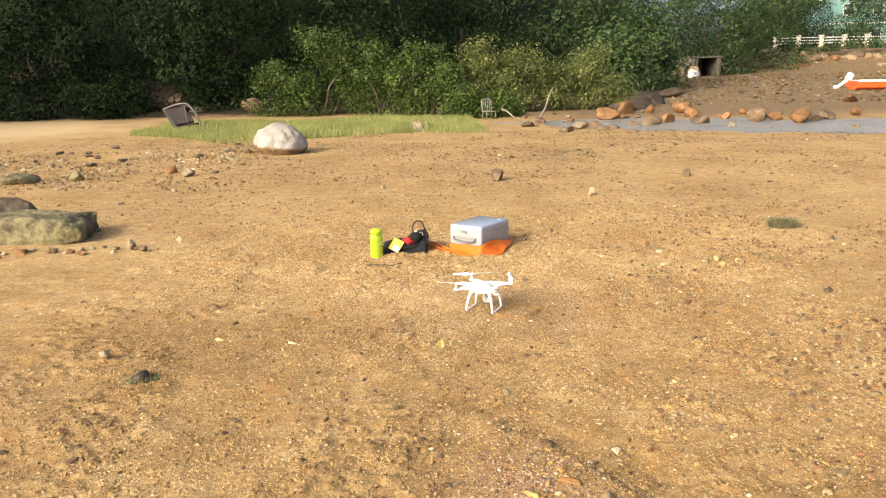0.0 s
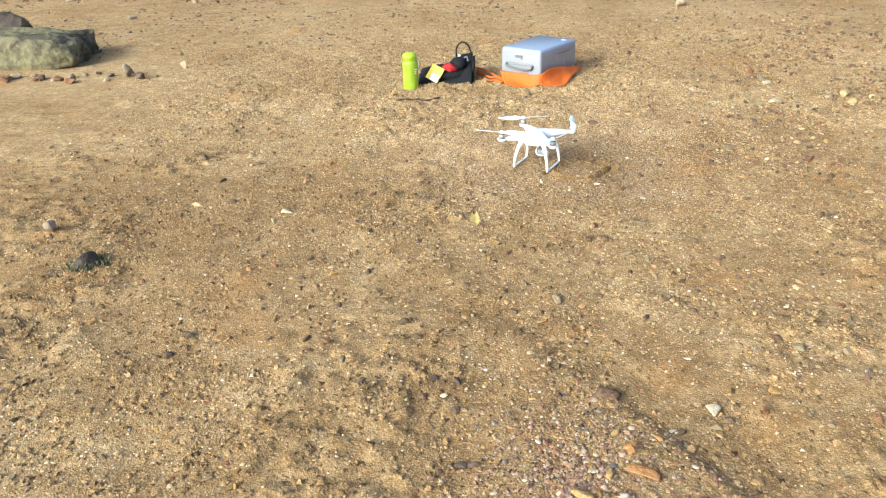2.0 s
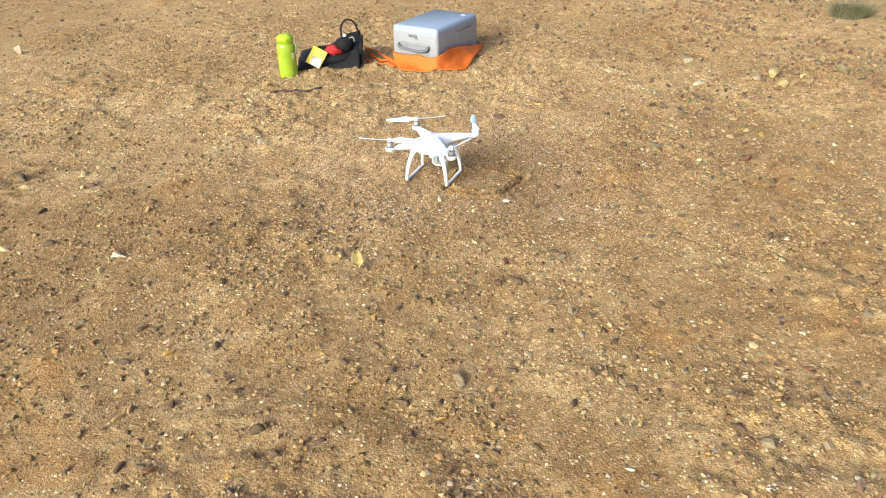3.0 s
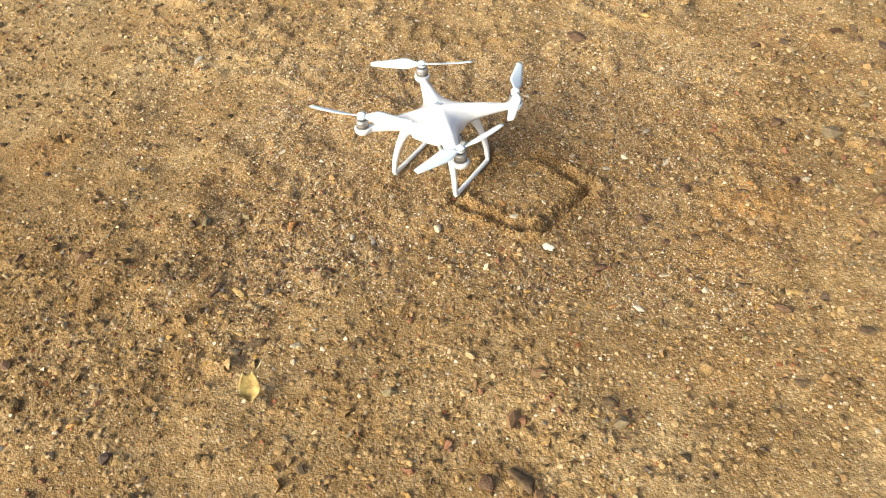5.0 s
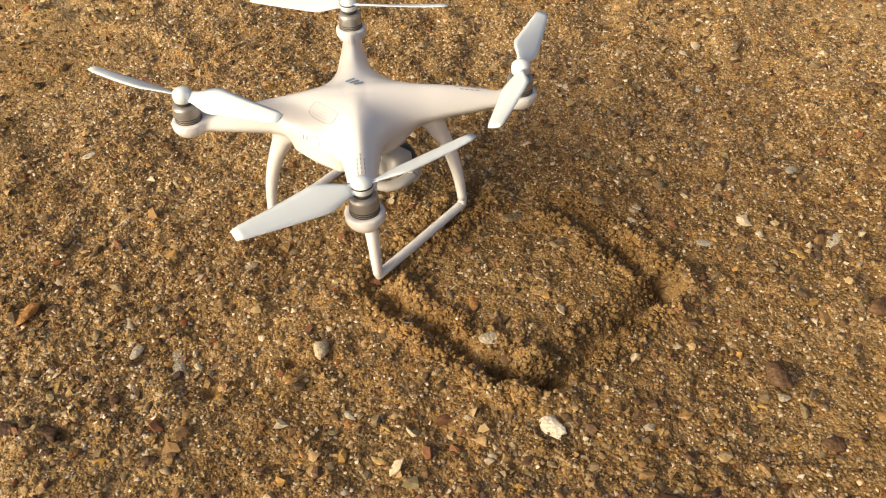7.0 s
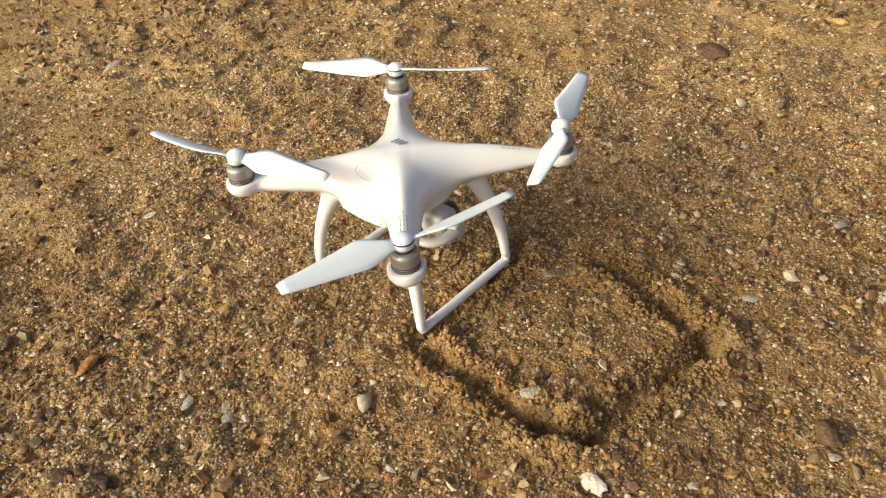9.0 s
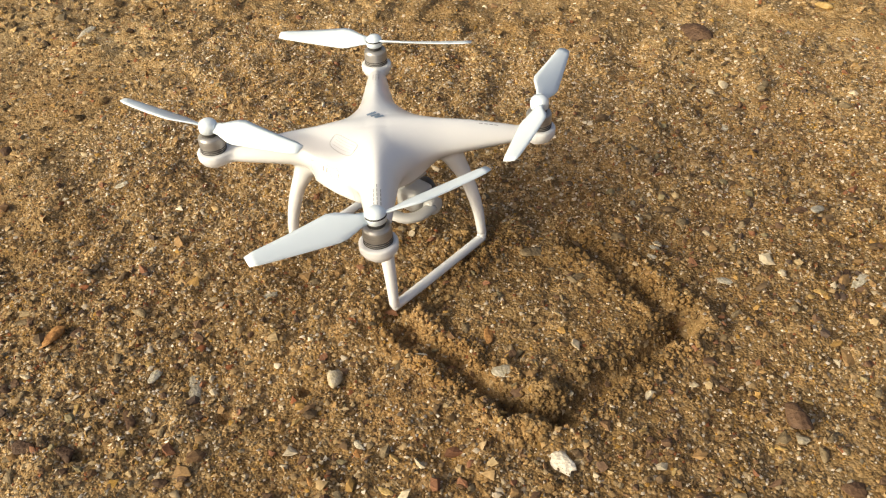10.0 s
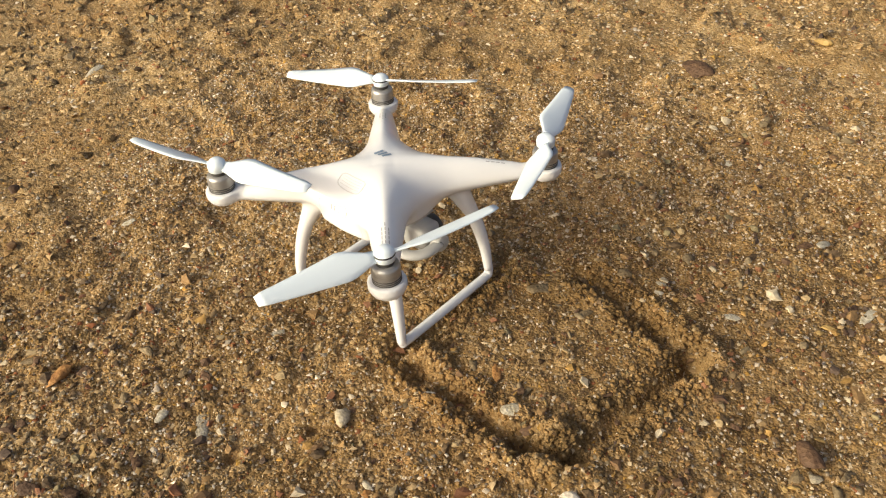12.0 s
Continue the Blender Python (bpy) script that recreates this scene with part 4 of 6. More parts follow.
    # landing gear
    for ax in (1, -1):
        for ay in (1, -1):
            leg = smooth_path([(0.063 * ax, 0.0635 * ay, 0.106), (0.072 * ax, 0.0695 * ay, 0.076), (0.0785 * ax, 0.0735 * ay, 0.045), (0.082 * ax, 0.0755 * ay, 0.014)], 5)
            part("leg", tube(leg, [0.0088 - 0.0034 * i / (len(leg) - 1) for i in range(len(leg))], 16), WHITE, root)
        skid = smooth_path([(0.0808 * ax, -0.0748, 0.026), (0.082 * ax, -0.0757, 0.0145), (0.082 * ax, -0.0745, 0.0085), (0.082 * ax, -0.068, 0.0056), (0.082 * ax, 0, 0.005), (0.082 * ax, 0.068, 0.0056), (0.082 * ax, 0.0745, 0.0085), (0.082 * ax, 0.0757, 0.0145), (0.0808 * ax, 0.0748, 0.026)], 5)
        part("skid", tube(skid, 0.0054, 16), WHITE, root)
    # gimbal with its camera
    mount = part("gimbal_mount", box(0.058, 0.05, 0.007, 0, 0.036, 0.1015, 0.003), GIMBAL, root, "silver-grey gimbal plate")
    for x in (-0.024, 0.024):
        for y in (0.018, 0.054):
            part("damper", lathe([(0.004, 0), (0.0055, 0.002), (0.0055, 0.004), (0.004, 0.006)], 16, x, y, 0.108), BLACK, mount, "black rubber damper")
    part("side_flange", box(0.008, 0.034, 0.0025, 0.031, 0.02, 0.0995, 0.001, Matrix.Rotation(radians(14), 4, "Y")), GIMBAL, mount, "grey flange with a screw hole")
    part("screw_hole", lathe([(0.0016, 0), (0.0016, 0.001)], 12, 0.031, 0.032, 0.1027), BLACK, mount)
    part("yaw_motor", lathe([(0.008, 0), (0.0095, 0.002), (0.0095, 0.013), (0.008, 0.015)], 28, 0, 0.022, 0.087), GIMBAL, root, "silver-grey gimbal motor")
    part("yaw_arm", tube(smooth_path([(0, 0.02, 0.09), (-0.002, 0.006, 0.078), (-0.002, 0.001, 0.062), (0.008, 0.001, 0.052), (0.026, 0.006, 0.05), (0.036, 0.02, 0.0505), (0.037, 0.04, 0.051)], 5), 0.0056, 14, squash=1.6), GIMBAL, root, "curved silver-grey gimbal arm")
    part("roll_motor", lathe([(0.0095, 0), (0.0108, 0.0012), (0.0108, 0.0115), (0.0095, 0.0128)], 28, m=Matrix.Rotation(radians(90), 4, "Y"), x=0.028, y=0.044, z=0.051), GIMBAL, root, "round silver-grey gimbal motor")
    cam_body = part("camera_body", box(0.036, 0.032, 0.032, 0.006, 0.044, 0.036, 0.007, segs=3), GIMBAL, root, "silver-grey camera block")
    part("lens_barrel", lathe([(0.0135, 0), (0.0135, 0.009), (0.0115, 0.0105)], 28, m=Matrix.Rotation(radians(-90), 4, "X"), x=0.006, y=0.059, z=0.052), DARK_METAL, cam_body, "dark lens barrel")
    part("lens", lathe([(0.0095, 0), (0.008, 0.0016), (0.0005, 0.0026)], 24, m=Matrix.Rotation(radians(-90), 4, "X"), x=0.006, y=0.0697, z=0.052), LENS, cam_body, "glossy black lens glass")
    part("sensor_window", box(0.034, 0.006, 0.013, 0, 0.086, 0.097, 0.002, Matrix.Rotation(radians(-12), 4, "X")), LENS, root, "dark front sensor window")
    part("belly_plate", box(0.05, 0.05, 0.008, 0, -0.024, 0.1085, 0.0025), GIMBAL, root, "grey belly plate with sensors")


build_drone()


# ---- case, cloth, bag and bottle ----
def sheet(nx, ny, fn, thick=0.002):
    """A cloth from fn(u, v) with thickness."""
    bm = bmesh.new()
    layers = []
    for side in (0, 1):
        g = [[bm.verts.new(Vector(fn(i / nx, k / ny)) + Vector((0, 0, thick * side))) for k in range(ny + 1)] for i in range(nx + 1)]
        for i in range(nx):
            for k in range(ny):
                q = (g[i][k], g[i + 1][k], g[i + 1][k + 1], g[i][k + 1])
                bm.faces.new(q if side else q[::-1])
        layers.append(g)
    a, b = layers
    rim = [(i, 0) for i in range(nx)] + [(nx, k) for k in range(ny)] + [(i, ny) for i in range(nx, 0, -1)] + [(0, k) for k in range(ny, 0, -1)]
    for p, q in zip(rim, rim[1:] + rim[:1]):
        bm.faces.new((a[p[0]][p[1]], a[q[0]][q[1]], b[q[0]][q[1]], b[p[0]][p[1]]))
    return bm


def fabric(name, c, scale=400, rough=0.85):
    m = Mat(name, rough, spec=0.25)
    p = m.place(True)
    w = m.noise(scale, 3, 0.6, p)
    m.colour(m.mix(1.0, m.ramp(m.noise(14, 4, 0.6, p), [(0.3, tuple(v * 0.8 for v in c)), (0.7, c)]), m.ramp(w, [(0.3, 0.85), (0.7, 1.1)]), "MULTIPLY"))
    return m.bump(m.maths("ADD", w, m.maths("MULTIPLY", m.noise(22, 3, 0.6, p), 3)), 0.35, 0.004).m


ORANGE_CLOTH = fabric("orange_nylon", (0.6, 0.135, 0.015), rough=0.6)
BLACK_CLOTH = fabric("black_canvas", (0.011, 0.0115, 0.013))
RED_CLOTH = fabric("red_fabric", (0.45, 0.03, 0.03))
CASE = plastic("pale_grey_case_shell", (0.265, 0.27, 0.29), 0.25, wear=0.03, scale=9)
# the case's grey again, with the sky's reflected blue put into the colour
CASE_LID = plastic("sky_tinted_case_lid", (0.29, 0.335, 0.43), 0.2, wear=0.04, scale=9)
HANDLE = plastic("mid_grey_handle", (0.11, 0.115, 0.12), 0.45)


def build_case():
    turn = -37.7
    root = thing("drone_case", "pale grey moulded foam carrying case with front handle", "carrying case", pose(0.1, 1.722, 0.0, 0, 0, turn))
    w, d = 0.3, 0.43
    z0 = float(height(0.1, 1.72)) - 0.006
    part("shell", box(w, d, 0.205, 0, 0, z0, 0.016, segs=3), CASE, root)
    part("lid", box(w - 0.001, d - 0.001, 0.05, 0, 0, z0 + 0.176, 0.02, segs=4), CASE_LID, root, "pale grey lid tinted blue like reflected sky")
    grip = smooth_path([(-0.102, -d / 2 - 0.002, z0 + 0.126), (-0.1, -d / 2 - 0.012, z0 + 0.122), (-0.09, -d / 2 - 0.014, z0 + 0.11), (0.0, -d / 2 - 0.015, z0 + 0.1), (0.08, -d / 2 - 0.014, z0 + 0.106), (0.09, -d / 2 - 0.012, z0 + 0.118), (0.094, -d / 2 - 0.002, z0 + 0.124)], 5)
    handle = part("handle", tube(grip, 0.0082, 12), HANDLE, root, "mid-grey bowed carrying handle")
    part("handle_plate", box(0.2, 0.006, 0.022, -0.005, -d / 2 - 0.001, z0 + 0.117, 0.003), plastic("grey_handle_plate", (0.2, 0.205, 0.21), 0.4), handle, "grey plate behind the handle")
    part("badge", box(0.056, 0.004, 0.016, -0.01, -d / 2 - 0.002, z0 + 0.168, 0.0015), HANDLE, root, "small dark printed badge")
    part("badge_bar", box(0.018, 0.004, 0.006, 0.012, -d / 2 - 0.0025, z0 + 0.16, 0.001), HANDLE, root)
    part("lid_label", box(0.03, 0.022, 0.0012, 0.1, 0.14, z0 + 0.2262), plastic("white_sticker", (0.5, 0.53, 0.58), 0.5), root, "small white sticker")
    part("side_line", box(0.003, 0.16, 0.004, w / 2 + 0.0015, 0.06, z0 + 0.17), HANDLE, root, "thin dark moulded line")


def build_cloth():
    """Orange cloth bag, flat on the sand and pulled up against the case."""
    low = smooth_path([(-0.127, 1.475, 0), (0.0, 1.425, 0), (0.1, 1.395, 0), (0.235, 1.41, 0)], 12)
    high = smooth_path([(-0.155, 1.62, 0.055), (-0.03, 1.53, 0.06), (0.085, 1.435, 0.066), (0.2, 1.555, 0.085), (0.385, 1.79, 0.02)], 9)

    def at(u, v):
        a, b = low[int(round(u * 36))], high[int(round(u * 36))]
        p = a.lerp(b, v)
        z = float(height(p.x, p.y)) + 0.006 + b.z * v ** 1.8 + (0.004 * math.sin(11 * u + 5 * v) + 0.0025 * math.sin(27 * u - 3 * v)) * math.sin(math.pi * v) * 0.9
        return p.x, p.y, max(z, float(height(p.x, p.y)) + 0.004)
    root = thing("orange_cloth_bag", "bright orange nylon drawstring bag lying against the case", "bag")
    part("cloth", sheet(36, 16, at, 0.004), ORANGE_CLOTH, root)
    rng = random.Random(3)
    for k in range(4):
        pts = [(-0.145 - 0.04 * i + rng.uniform(-0.012, 0.012), 1.53 + 0.018 * k + (0.045 + 0.012 * k) * i + rng.uniform(-0.02, 0.02)) for i in range(5)]
        part("drawstring", tube(smooth_path([(a, b, float(height(a, b)) + 0.008 + 0.012 * (k % 2)) for a, b in pts], 4), 0.006, 8), ORANGE_CLOTH, root, "loose orange drawstring")


def build_bag():
    root = thing("tote_bag", "black canvas tote bag lying open and half full", "bag", pose(-0.5, 1.68, 0.0, 0, 0, 0))
    z0 = float(height(-0.5, 1.68))

    def front(u, v):
        x = -0.185 + 0.345 * u
        lift = 0.03 + 0.075 * u ** 1.6 + 0.012 * math.sin(7 * u)
        a = v * 1.25
        y = -0.12 + 0.02 * math.sin(5 * u) + 0.16 * v
        return x, y, z0 + 0.003 + lift * math.sin(min(a, 1.57)) ** 0.8

    def back(u, v):
        x = -0.17 + 0.34 * u
        y = 0.05 + 0.1 * v + 0.03 * u
        return x, y, z0 + 0.004 + (0.05 + 0.115 * u ** 2) * math.sin(2.6 * v + 0.2) * (0.9 + 0.1 * math.sin(11 * u)) + 0.008 * u

    part("front_panel", sheet(24, 12, front, 0.006), BLACK_CLOTH, root)
    part("back_panel", sheet(24, 12, back, 0.006), BLACK_CLOTH, root)
    bm = bmesh.new()
    bmesh.ops.create_uvsphere(bm, u_segments=24, v_segments=14, radius=1)
    for v in bm.verts:
        v.co = Vector((v.co.x * 0.17, v.co.y * 0.12, v.co.z * 0.055)) * (1 + 0.12 * noise.noise(v.co * 3))
        v.co += Vector((-0.005, 0.02, z0 + 0.04))
    part("body", bm, BLACK_CLOTH, root)
    part("side_gusset", box(0.02, 0.2, 0.13, 0.158, 0.03, z0 - 0.004, 0.008, Matrix.Rotation(radians(8), 4, "Y")), BLACK_CLOTH, root)
    strap = smooth_path([(0.05, 0.1, z0 + 0.12), (0.052, 0.11, z0 + 0.18), (0.085, 0.115, z0 + 0.215), (0.125, 0.115, z0 + 0.2), (0.15, 0.11, z0 + 0.14)], 6)
    part("strap", tube([p + Vector((0.012, 0, 0)) for p in strap], 0.017, 12, squash=0.3), BLACK_CLOTH, root, "stiff black carrying strap")
    part("buckle", box(0.018, 0.012, 0.03, 0.075, 0.06, z0 + 0.12, 0.003, Matrix.Rotation(radians(20), 4, "Y")), plastic("silver_buckle", (0.6, 0.6, 0.6), 0.3), root, "small silver buckle")
    card = thing("paper_packet", "yellow and white paper packet lying on the bag", "packet", pose(-0.575, 1.585, z0 + 0.066, 58, 22, -28))
    part("cover", box(0.09, 0.1, 0.006, 0, 0, 0, 0.001), plastic("yellow_print", (0.83, 0.7, 0.08), 0.5), card, "yellow printed face")
    part("label", box(0.062, 0.046, 0.0015, 0.012, -0.026, 0.0062), plastic("white_paper", (0.78, 0.78, 0.75), 0.6), card, "white paper label")
    bm = bmesh.new()
    bmesh.ops.create_uvsphere(bm, u_segments=20, v_segments=12, radius=1)
    for v in bm.verts:
        v.co = Vector((v.co.x * 0.05, v.co.y * 0.036, v.co.z * 0.026)) * (1 + 0.5 * noise.noise(v.co * 2.4))
    cloth = part("red_cloth", bm, RED_CLOTH, None)
    cloth.matrix_world = pose(-0.475, 1.625, z0 + 0.087, 10, 15, 20)
    tagged(cloth, "crumpled red cloth lying in the bag", "cloth")
    pouch = thing("lens_pouch", "round black padded pouch in the bag", "pouch", pose(-0.42, 1.665, z0 + 0.075))
    part("pouch_body", lathe([(0.03, 0), (0.046, 0.012), (0.05, 0.04), (0.044, 0.062), (0.02, 0.072), (0.002, 0.073)], 24), BLACK_CLOTH, pouch)
    part("cord", tube(smooth_path([(0.03, 0, 0.066), (0.05, -0.01, 0.075), (0.058, -0.02, 0.05)], 4), 0.004, 8), plastic("grey_cord", (0.2, 0.2, 0.2), 0.6), pouch, "short grey cord")


def bottle_material():
    m = Mat("lime_translucent_plastic", 0.22)
    m.colour(m.ramp(m.noise(20, 3, 0.6, m.place(True)), [(0.3, (0.38, 0.53, 0.03)), (0.7, (0.48, 0.63, 0.06))]))
    m.bsdf.inputs["Transmission Weight"].default_value = 0.35
    m.bsdf.inputs["Subsurface Weight"].default_value = 0.3
    m.bsdf.inputs["Subsurface Radius"].default_value = (0.02, 0.03, 0.005)
    return m.m


def build_bottle():
    lime = bottle_material()
    z0 = float(height(-0.705, 1.52))
    root = thing("water_bottle", "lime-green translucent plastic water bottle standing on sand", "bottle", pose(-0.728, 1.505, z0 - 0.004) @ Matrix.Diagonal((1.13, 1.13, 0.97, 1)))
    part("flask", lathe([(0.037, 0), (0.0425, 0.004), (0.0435, 0.015), (0.0432, 0.06), (0.0424, 0.1), (0.0432, 0.14), (0.0435, 0.172), (0.0415, 0.184), (0.036, 0.191)], 40), lime, root)
    cap = part("cap", lathe([(0.037, 0.19), (0.0385, 0.192), (0.0385, 0.222), (0.0365, 0.228), (0.026, 0.23), (0.024, 0.236), (0.02, 0.238)], 36), plastic("lime_cap", (0.38, 0.54, 0.015), 0.35), root, "lime-green screw cap")
    for k in range(24):
        a = 2 * math.pi * k / 24
        part("cap_rib", box(0.002, 0.003, 0.018, 0.0388 * math.cos(a), 0.0388 * math.sin(a), 0.194, turn=Matrix.Rotation(a, 4, "Z")), lime, cap)
    part("loop", tube(smooth_path([(0.036, -0.01, 0.2), (0.05, -0.02, 0.18), (0.05, -0.02, 0.15), (0.044, -0.014, 0.13)], 5), 0.004, 8), plastic("grey_strap", (0.2, 0.24, 0.12), 0.6), root, "grey carrying loop")
    bars = plastic("white_print", (0.8, 0.82, 0.75), 0.5)
    for k in range(3):
        a0 = -0.9
        part("print_bar", tube([(0.0437 * math.cos(a0 + 0.12 * i), 0.0437 * math.sin(a0 + 0.12 * i), 0.135 - 0.012 * k) for i in range(5 - k)], 0.0018, 6), bars, root, "small white printed lines")


build_case()
build_cloth()
build_bag()
build_bottle()


# ---- beach rocks, stick and chair ----
TAN_ROCK = stone_material("tan_orange_rock", (0.08, 0.04, 0.018), (0.19, 0.095, 0.038), (0.31, 0.175, 0.08), 7)
BROWN_ROCK = stone_material("brown_rock", (0.05, 0.033, 0.022), (0.12, 0.08, 0.05), (0.21, 0.145, 0.09), 7)
GREY_ROCK = stone_material("weathered_grey_rock", (0.08, 0.062, 0.042), (0.165, 0.132, 0.09), (0.26, 0.215, 0.15), 7)
DARK_ROCK = stone_material("wet_and_shaded_rock", (0.022, 0.016, 0.011), (0.055, 0.04, 0.026), (0.1, 0.075, 0.05), 6)
MOSSY_ROCK = stone_material("algae_grown_rock", (0.05, 0.042, 0.028), (0.11, 0.094, 0.058), (0.18, 0.155, 0.095), 9, 0.9, (0.2, 0.18, 0.09))
BANK_ROCK = stone_material("tan_bank_rock", (0.12, 0.08, 0.045), (0.21, 0.15, 0.09), (0.29, 0.22, 0.14), 5)
YELLOW_ROCK = stone_material("yellowish_buff_rock", (0.24, 0.165, 0.06), (0.38, 0.29, 0.13), (0.48, 0.39, 0.2), 30)
BUFF_ROCK = stone_material("buff_rock", (0.2, 0.145, 0.085), (0.31, 0.24, 0.155), (0.4, 0.33, 0.23), 9)


def rock(x, y, sx, sy, sz, material, seed, label, group="", name="rock", detail=3, sink=0.2, turn=None, lump=0.42, cuts=11, peak=0.0):
    me = rock_mesh(name, seed, max(detail, 3) if y < 8 else 3 if y < 22 else max(detail, 2), lump, cuts, 0.93, 0.22)
    if peak:
        for v in me.vertices:
            s = 1 - peak * max(v.co.z, 0)
            v.co.x, v.co.y = v.co.x * s, v.co.y * s
    me.materials.append(material)
    ob = new(name, me)
    a = turn if turn is not None else (seed * 67) % 360
    ob.matrix_world = pose(x, y, float(height(x, y)) + sz * (0.5 - sink) * 0.82, 0, 0, a) @ Matrix.Diagonal((sx, sy, sz, 1))
    return tagged(ob, label, "rock", group)




def build_boulder():
    """Pale domed boulder on a narrower brown foot, ragged on its lower side."""
    m = Mat("pale_bleached_rock", 0.85, spec=0.25)
    p = m.place(True)
    split = m.node("SeparateXYZ")
    m.to(p, split.inputs[0])
    pale = m.ramp(m.noise(5, 6, 0.65, p), [(0.3, (0.19, 0.165, 0.14)), (0.5, (0.31, 0.285, 0.26)), (0.72, (0.38, 0.355, 0.33))])
    foot = m.ramp(m.noise(9, 5, 0.65, p), [(0.35, (0.1, 0.062, 0.032)), (0.65, (0.27, 0.18, 0.1))])
    low = m.ramp(m.maths("ADD", m.maths("ADD", split.outputs[2], m.maths("MULTIPLY", split.outputs[0], 0.1)), m.maths("MULTIPLY", m.noise(4, 4, 0.6, p), 0.16)), [(0.19, 1.0), (0.25, 0.0)])
    m.colour(m.mix(low, pale, foot)).bump(m.noise(12, 6, 0.7, p), 0.8, 0.05)
    bm = bmesh.new()
    bmesh.ops.create_icosphere(bm, subdivisions=5, radius=1.0)
    for v in bm.verts:
        d = v.co.copy()
        z = max(d.z, -0.25)
        wide = 1.0 - 0.22 * step(0.12, -0.2, d.z)
        n = 0.1 * noise.noise(d * 1.7 + Vector((3, 1, 0))) + 0.06 * noise.noise(d * 4.3) + 0.025 * noise.noise(d * 11)
        ragged = 0.1 * noise.noise(d * 6 + Vector((7, 0, 0))) * step(0.25, -0.05, d.z) * step(-0.2, 0.6, d.x)
        v.co = Vector((d.x * 0.485 * wide * (1 + n + ragged), d.y * 0.44 * wide * (1 + n), (z + 0.2) * 0.46 * (1 + 0.6 * n) * (1 - 0.12 * d.x)))
    ob = part("boulder", bm, m.m, None)
    ob.matrix_world = pose(-2.64, 10.0, float(height(-2.64, 10.0)) - 0.005, 0, 0, 0)
    tagged(ob, "large pale bleached boulder with brown foot", "rock")


build_boulder()


def build_slab():
    """Long low boulder, highest at its far end, with a steep front."""
    bm = box(2.4, 0.66, 0.38, 0, 0, -0.06, 0.11)
    bmesh.ops.subdivide_edges(bm, edges=bm.edges[:], cuts=4, use_grid_fill=True)
    bmesh.ops.subdivide_edges(bm, edges=[e for e in bm.edges if e.calc_length() > 0.06], cuts=2, use_grid_fill=True)
    for v in bm.verts:
        t = min(max((v.co.x + 1.2) / 2.4, 0.0), 1.0)
        if v.co.z > 0:
            v.co.z *= 1.3 - 0.75 * t ** 1.3
            v.co.y += 0.18 * v.co.z - 0.1 * (v.co.y > 0) * t
        n3 = Vector((noise.noise(v.co * 2.2), noise.noise(v.co * 2.2 + Vector((9, 0, 0))), noise.noise(v.co * 2.2 + Vector((0, 9, 0)))))
        n8 = Vector((noise.noise(v.co * 8), noise.noise(v.co * 8 + Vector((9, 0, 0))), noise.noise(v.co * 8 + Vector((0, 9, 0)))))
        v.co += 0.1 * n3 + 0.05 * n8
    ob = part("boulder", bm, MOSSY_ROCK, None)
    ob.matrix_world = pose(-4.55, 2.74, float(height(-4.2, 2.7)) - 0.02, 0, 0, 1)
    tagged(ob, "long low boulder grown with green-grey algae", "rock")


build_slab()
rock(-4.62, 3.45, 1.15, 0.5, 0.5, DARK_ROCK, 41, "dark boulder lying behind the algae-grown one", name="boulder", turn=-14, sink=0.3)
rock(0.3, 0.645, 0.085, 0.05, 0.022, STONES["brown"], 52, "flat dark red slab of stone in the sand", "rocks on the beach", sink=0.1, turn=-25)
rock(0.73, 5.55, 0.25, 0.22, 0.25, BROWN_ROCK, 5, "square brown rock with pale lit face", "rocks on the beach", turn=12, sink=0.15)
rock(1.63, 4.25, 0.19, 0.13, 0.13, BUFF_ROCK, 9, "smooth buff rock lying on the sand", "rocks on the beach")
rock(-2.79, 2.1, 0.12, 0.1, 0.12, BUFF_ROCK, 4, "small upright buff-coloured stone on the sand", "rocks on the beach", sink=0.1)
rock(-2.45, 2.3, 0.07, 0.06, 0.09, BUFF_ROCK, 8, "small upright buff stone on the sand", "rocks on the beach", sink=0.1)
rock(-5.7, 6.6, 0.5, 0.4, 0.27, MOSSY_ROCK, 22, "rounded rock grown with green-grey algae", "rocks on the beach")
rock(-5.0, 6.75, 0.34, 0.3, 0.2, MOSSY_ROCK, 23, "rounded rock grown with green-grey algae", "rocks on the beach")
rock(-3.88, 7.4, 0.24, 0.18, 0.16, TAN_ROCK, 24, "ochre-brown rock half sunk in sand", "rocks on the beach")
rock(-3.5, 6.9, 0.26, 0.2, 0.2, GREY_ROCK, 25, "rough grey rock half sunk in the sand", "rocks on the beach")
rock(-3.2, 7.1, 0.16, 0.13, 0.1, GREY_ROCK, 26, "rough grey rock half sunk in the sand", "rocks on the beach")
rock(2.82, 2.15, 0.22, 0.18, 0.07, MOSSY_ROCK, 27, "low stone under a tuft of weed", "rocks on the beach")
rock(3.18, 5.5, 0.22, 0.17, 0.13, BROWN_ROCK, 28, "brown rock half sunk in the sand", "rocks on the beach")
rock(-0.05, 13.9, 0.42, 0.34, 0.34, GREY_ROCK, 29, "dark grey rock beside the grass", "rocks on the beach")
rock(-1.79, -0.9, 0.15, 0.11, 0.06, DARK_ROCK, 33, "dark weed-grown stone on the sand", "rocks on the beach", sink=0.15)
rock(-2.06, -0.62, 0.07, 0.06, 0.055, BUFF_ROCK, 34, "small buff stone on the sand", "rocks on the beach", sink=0.1)
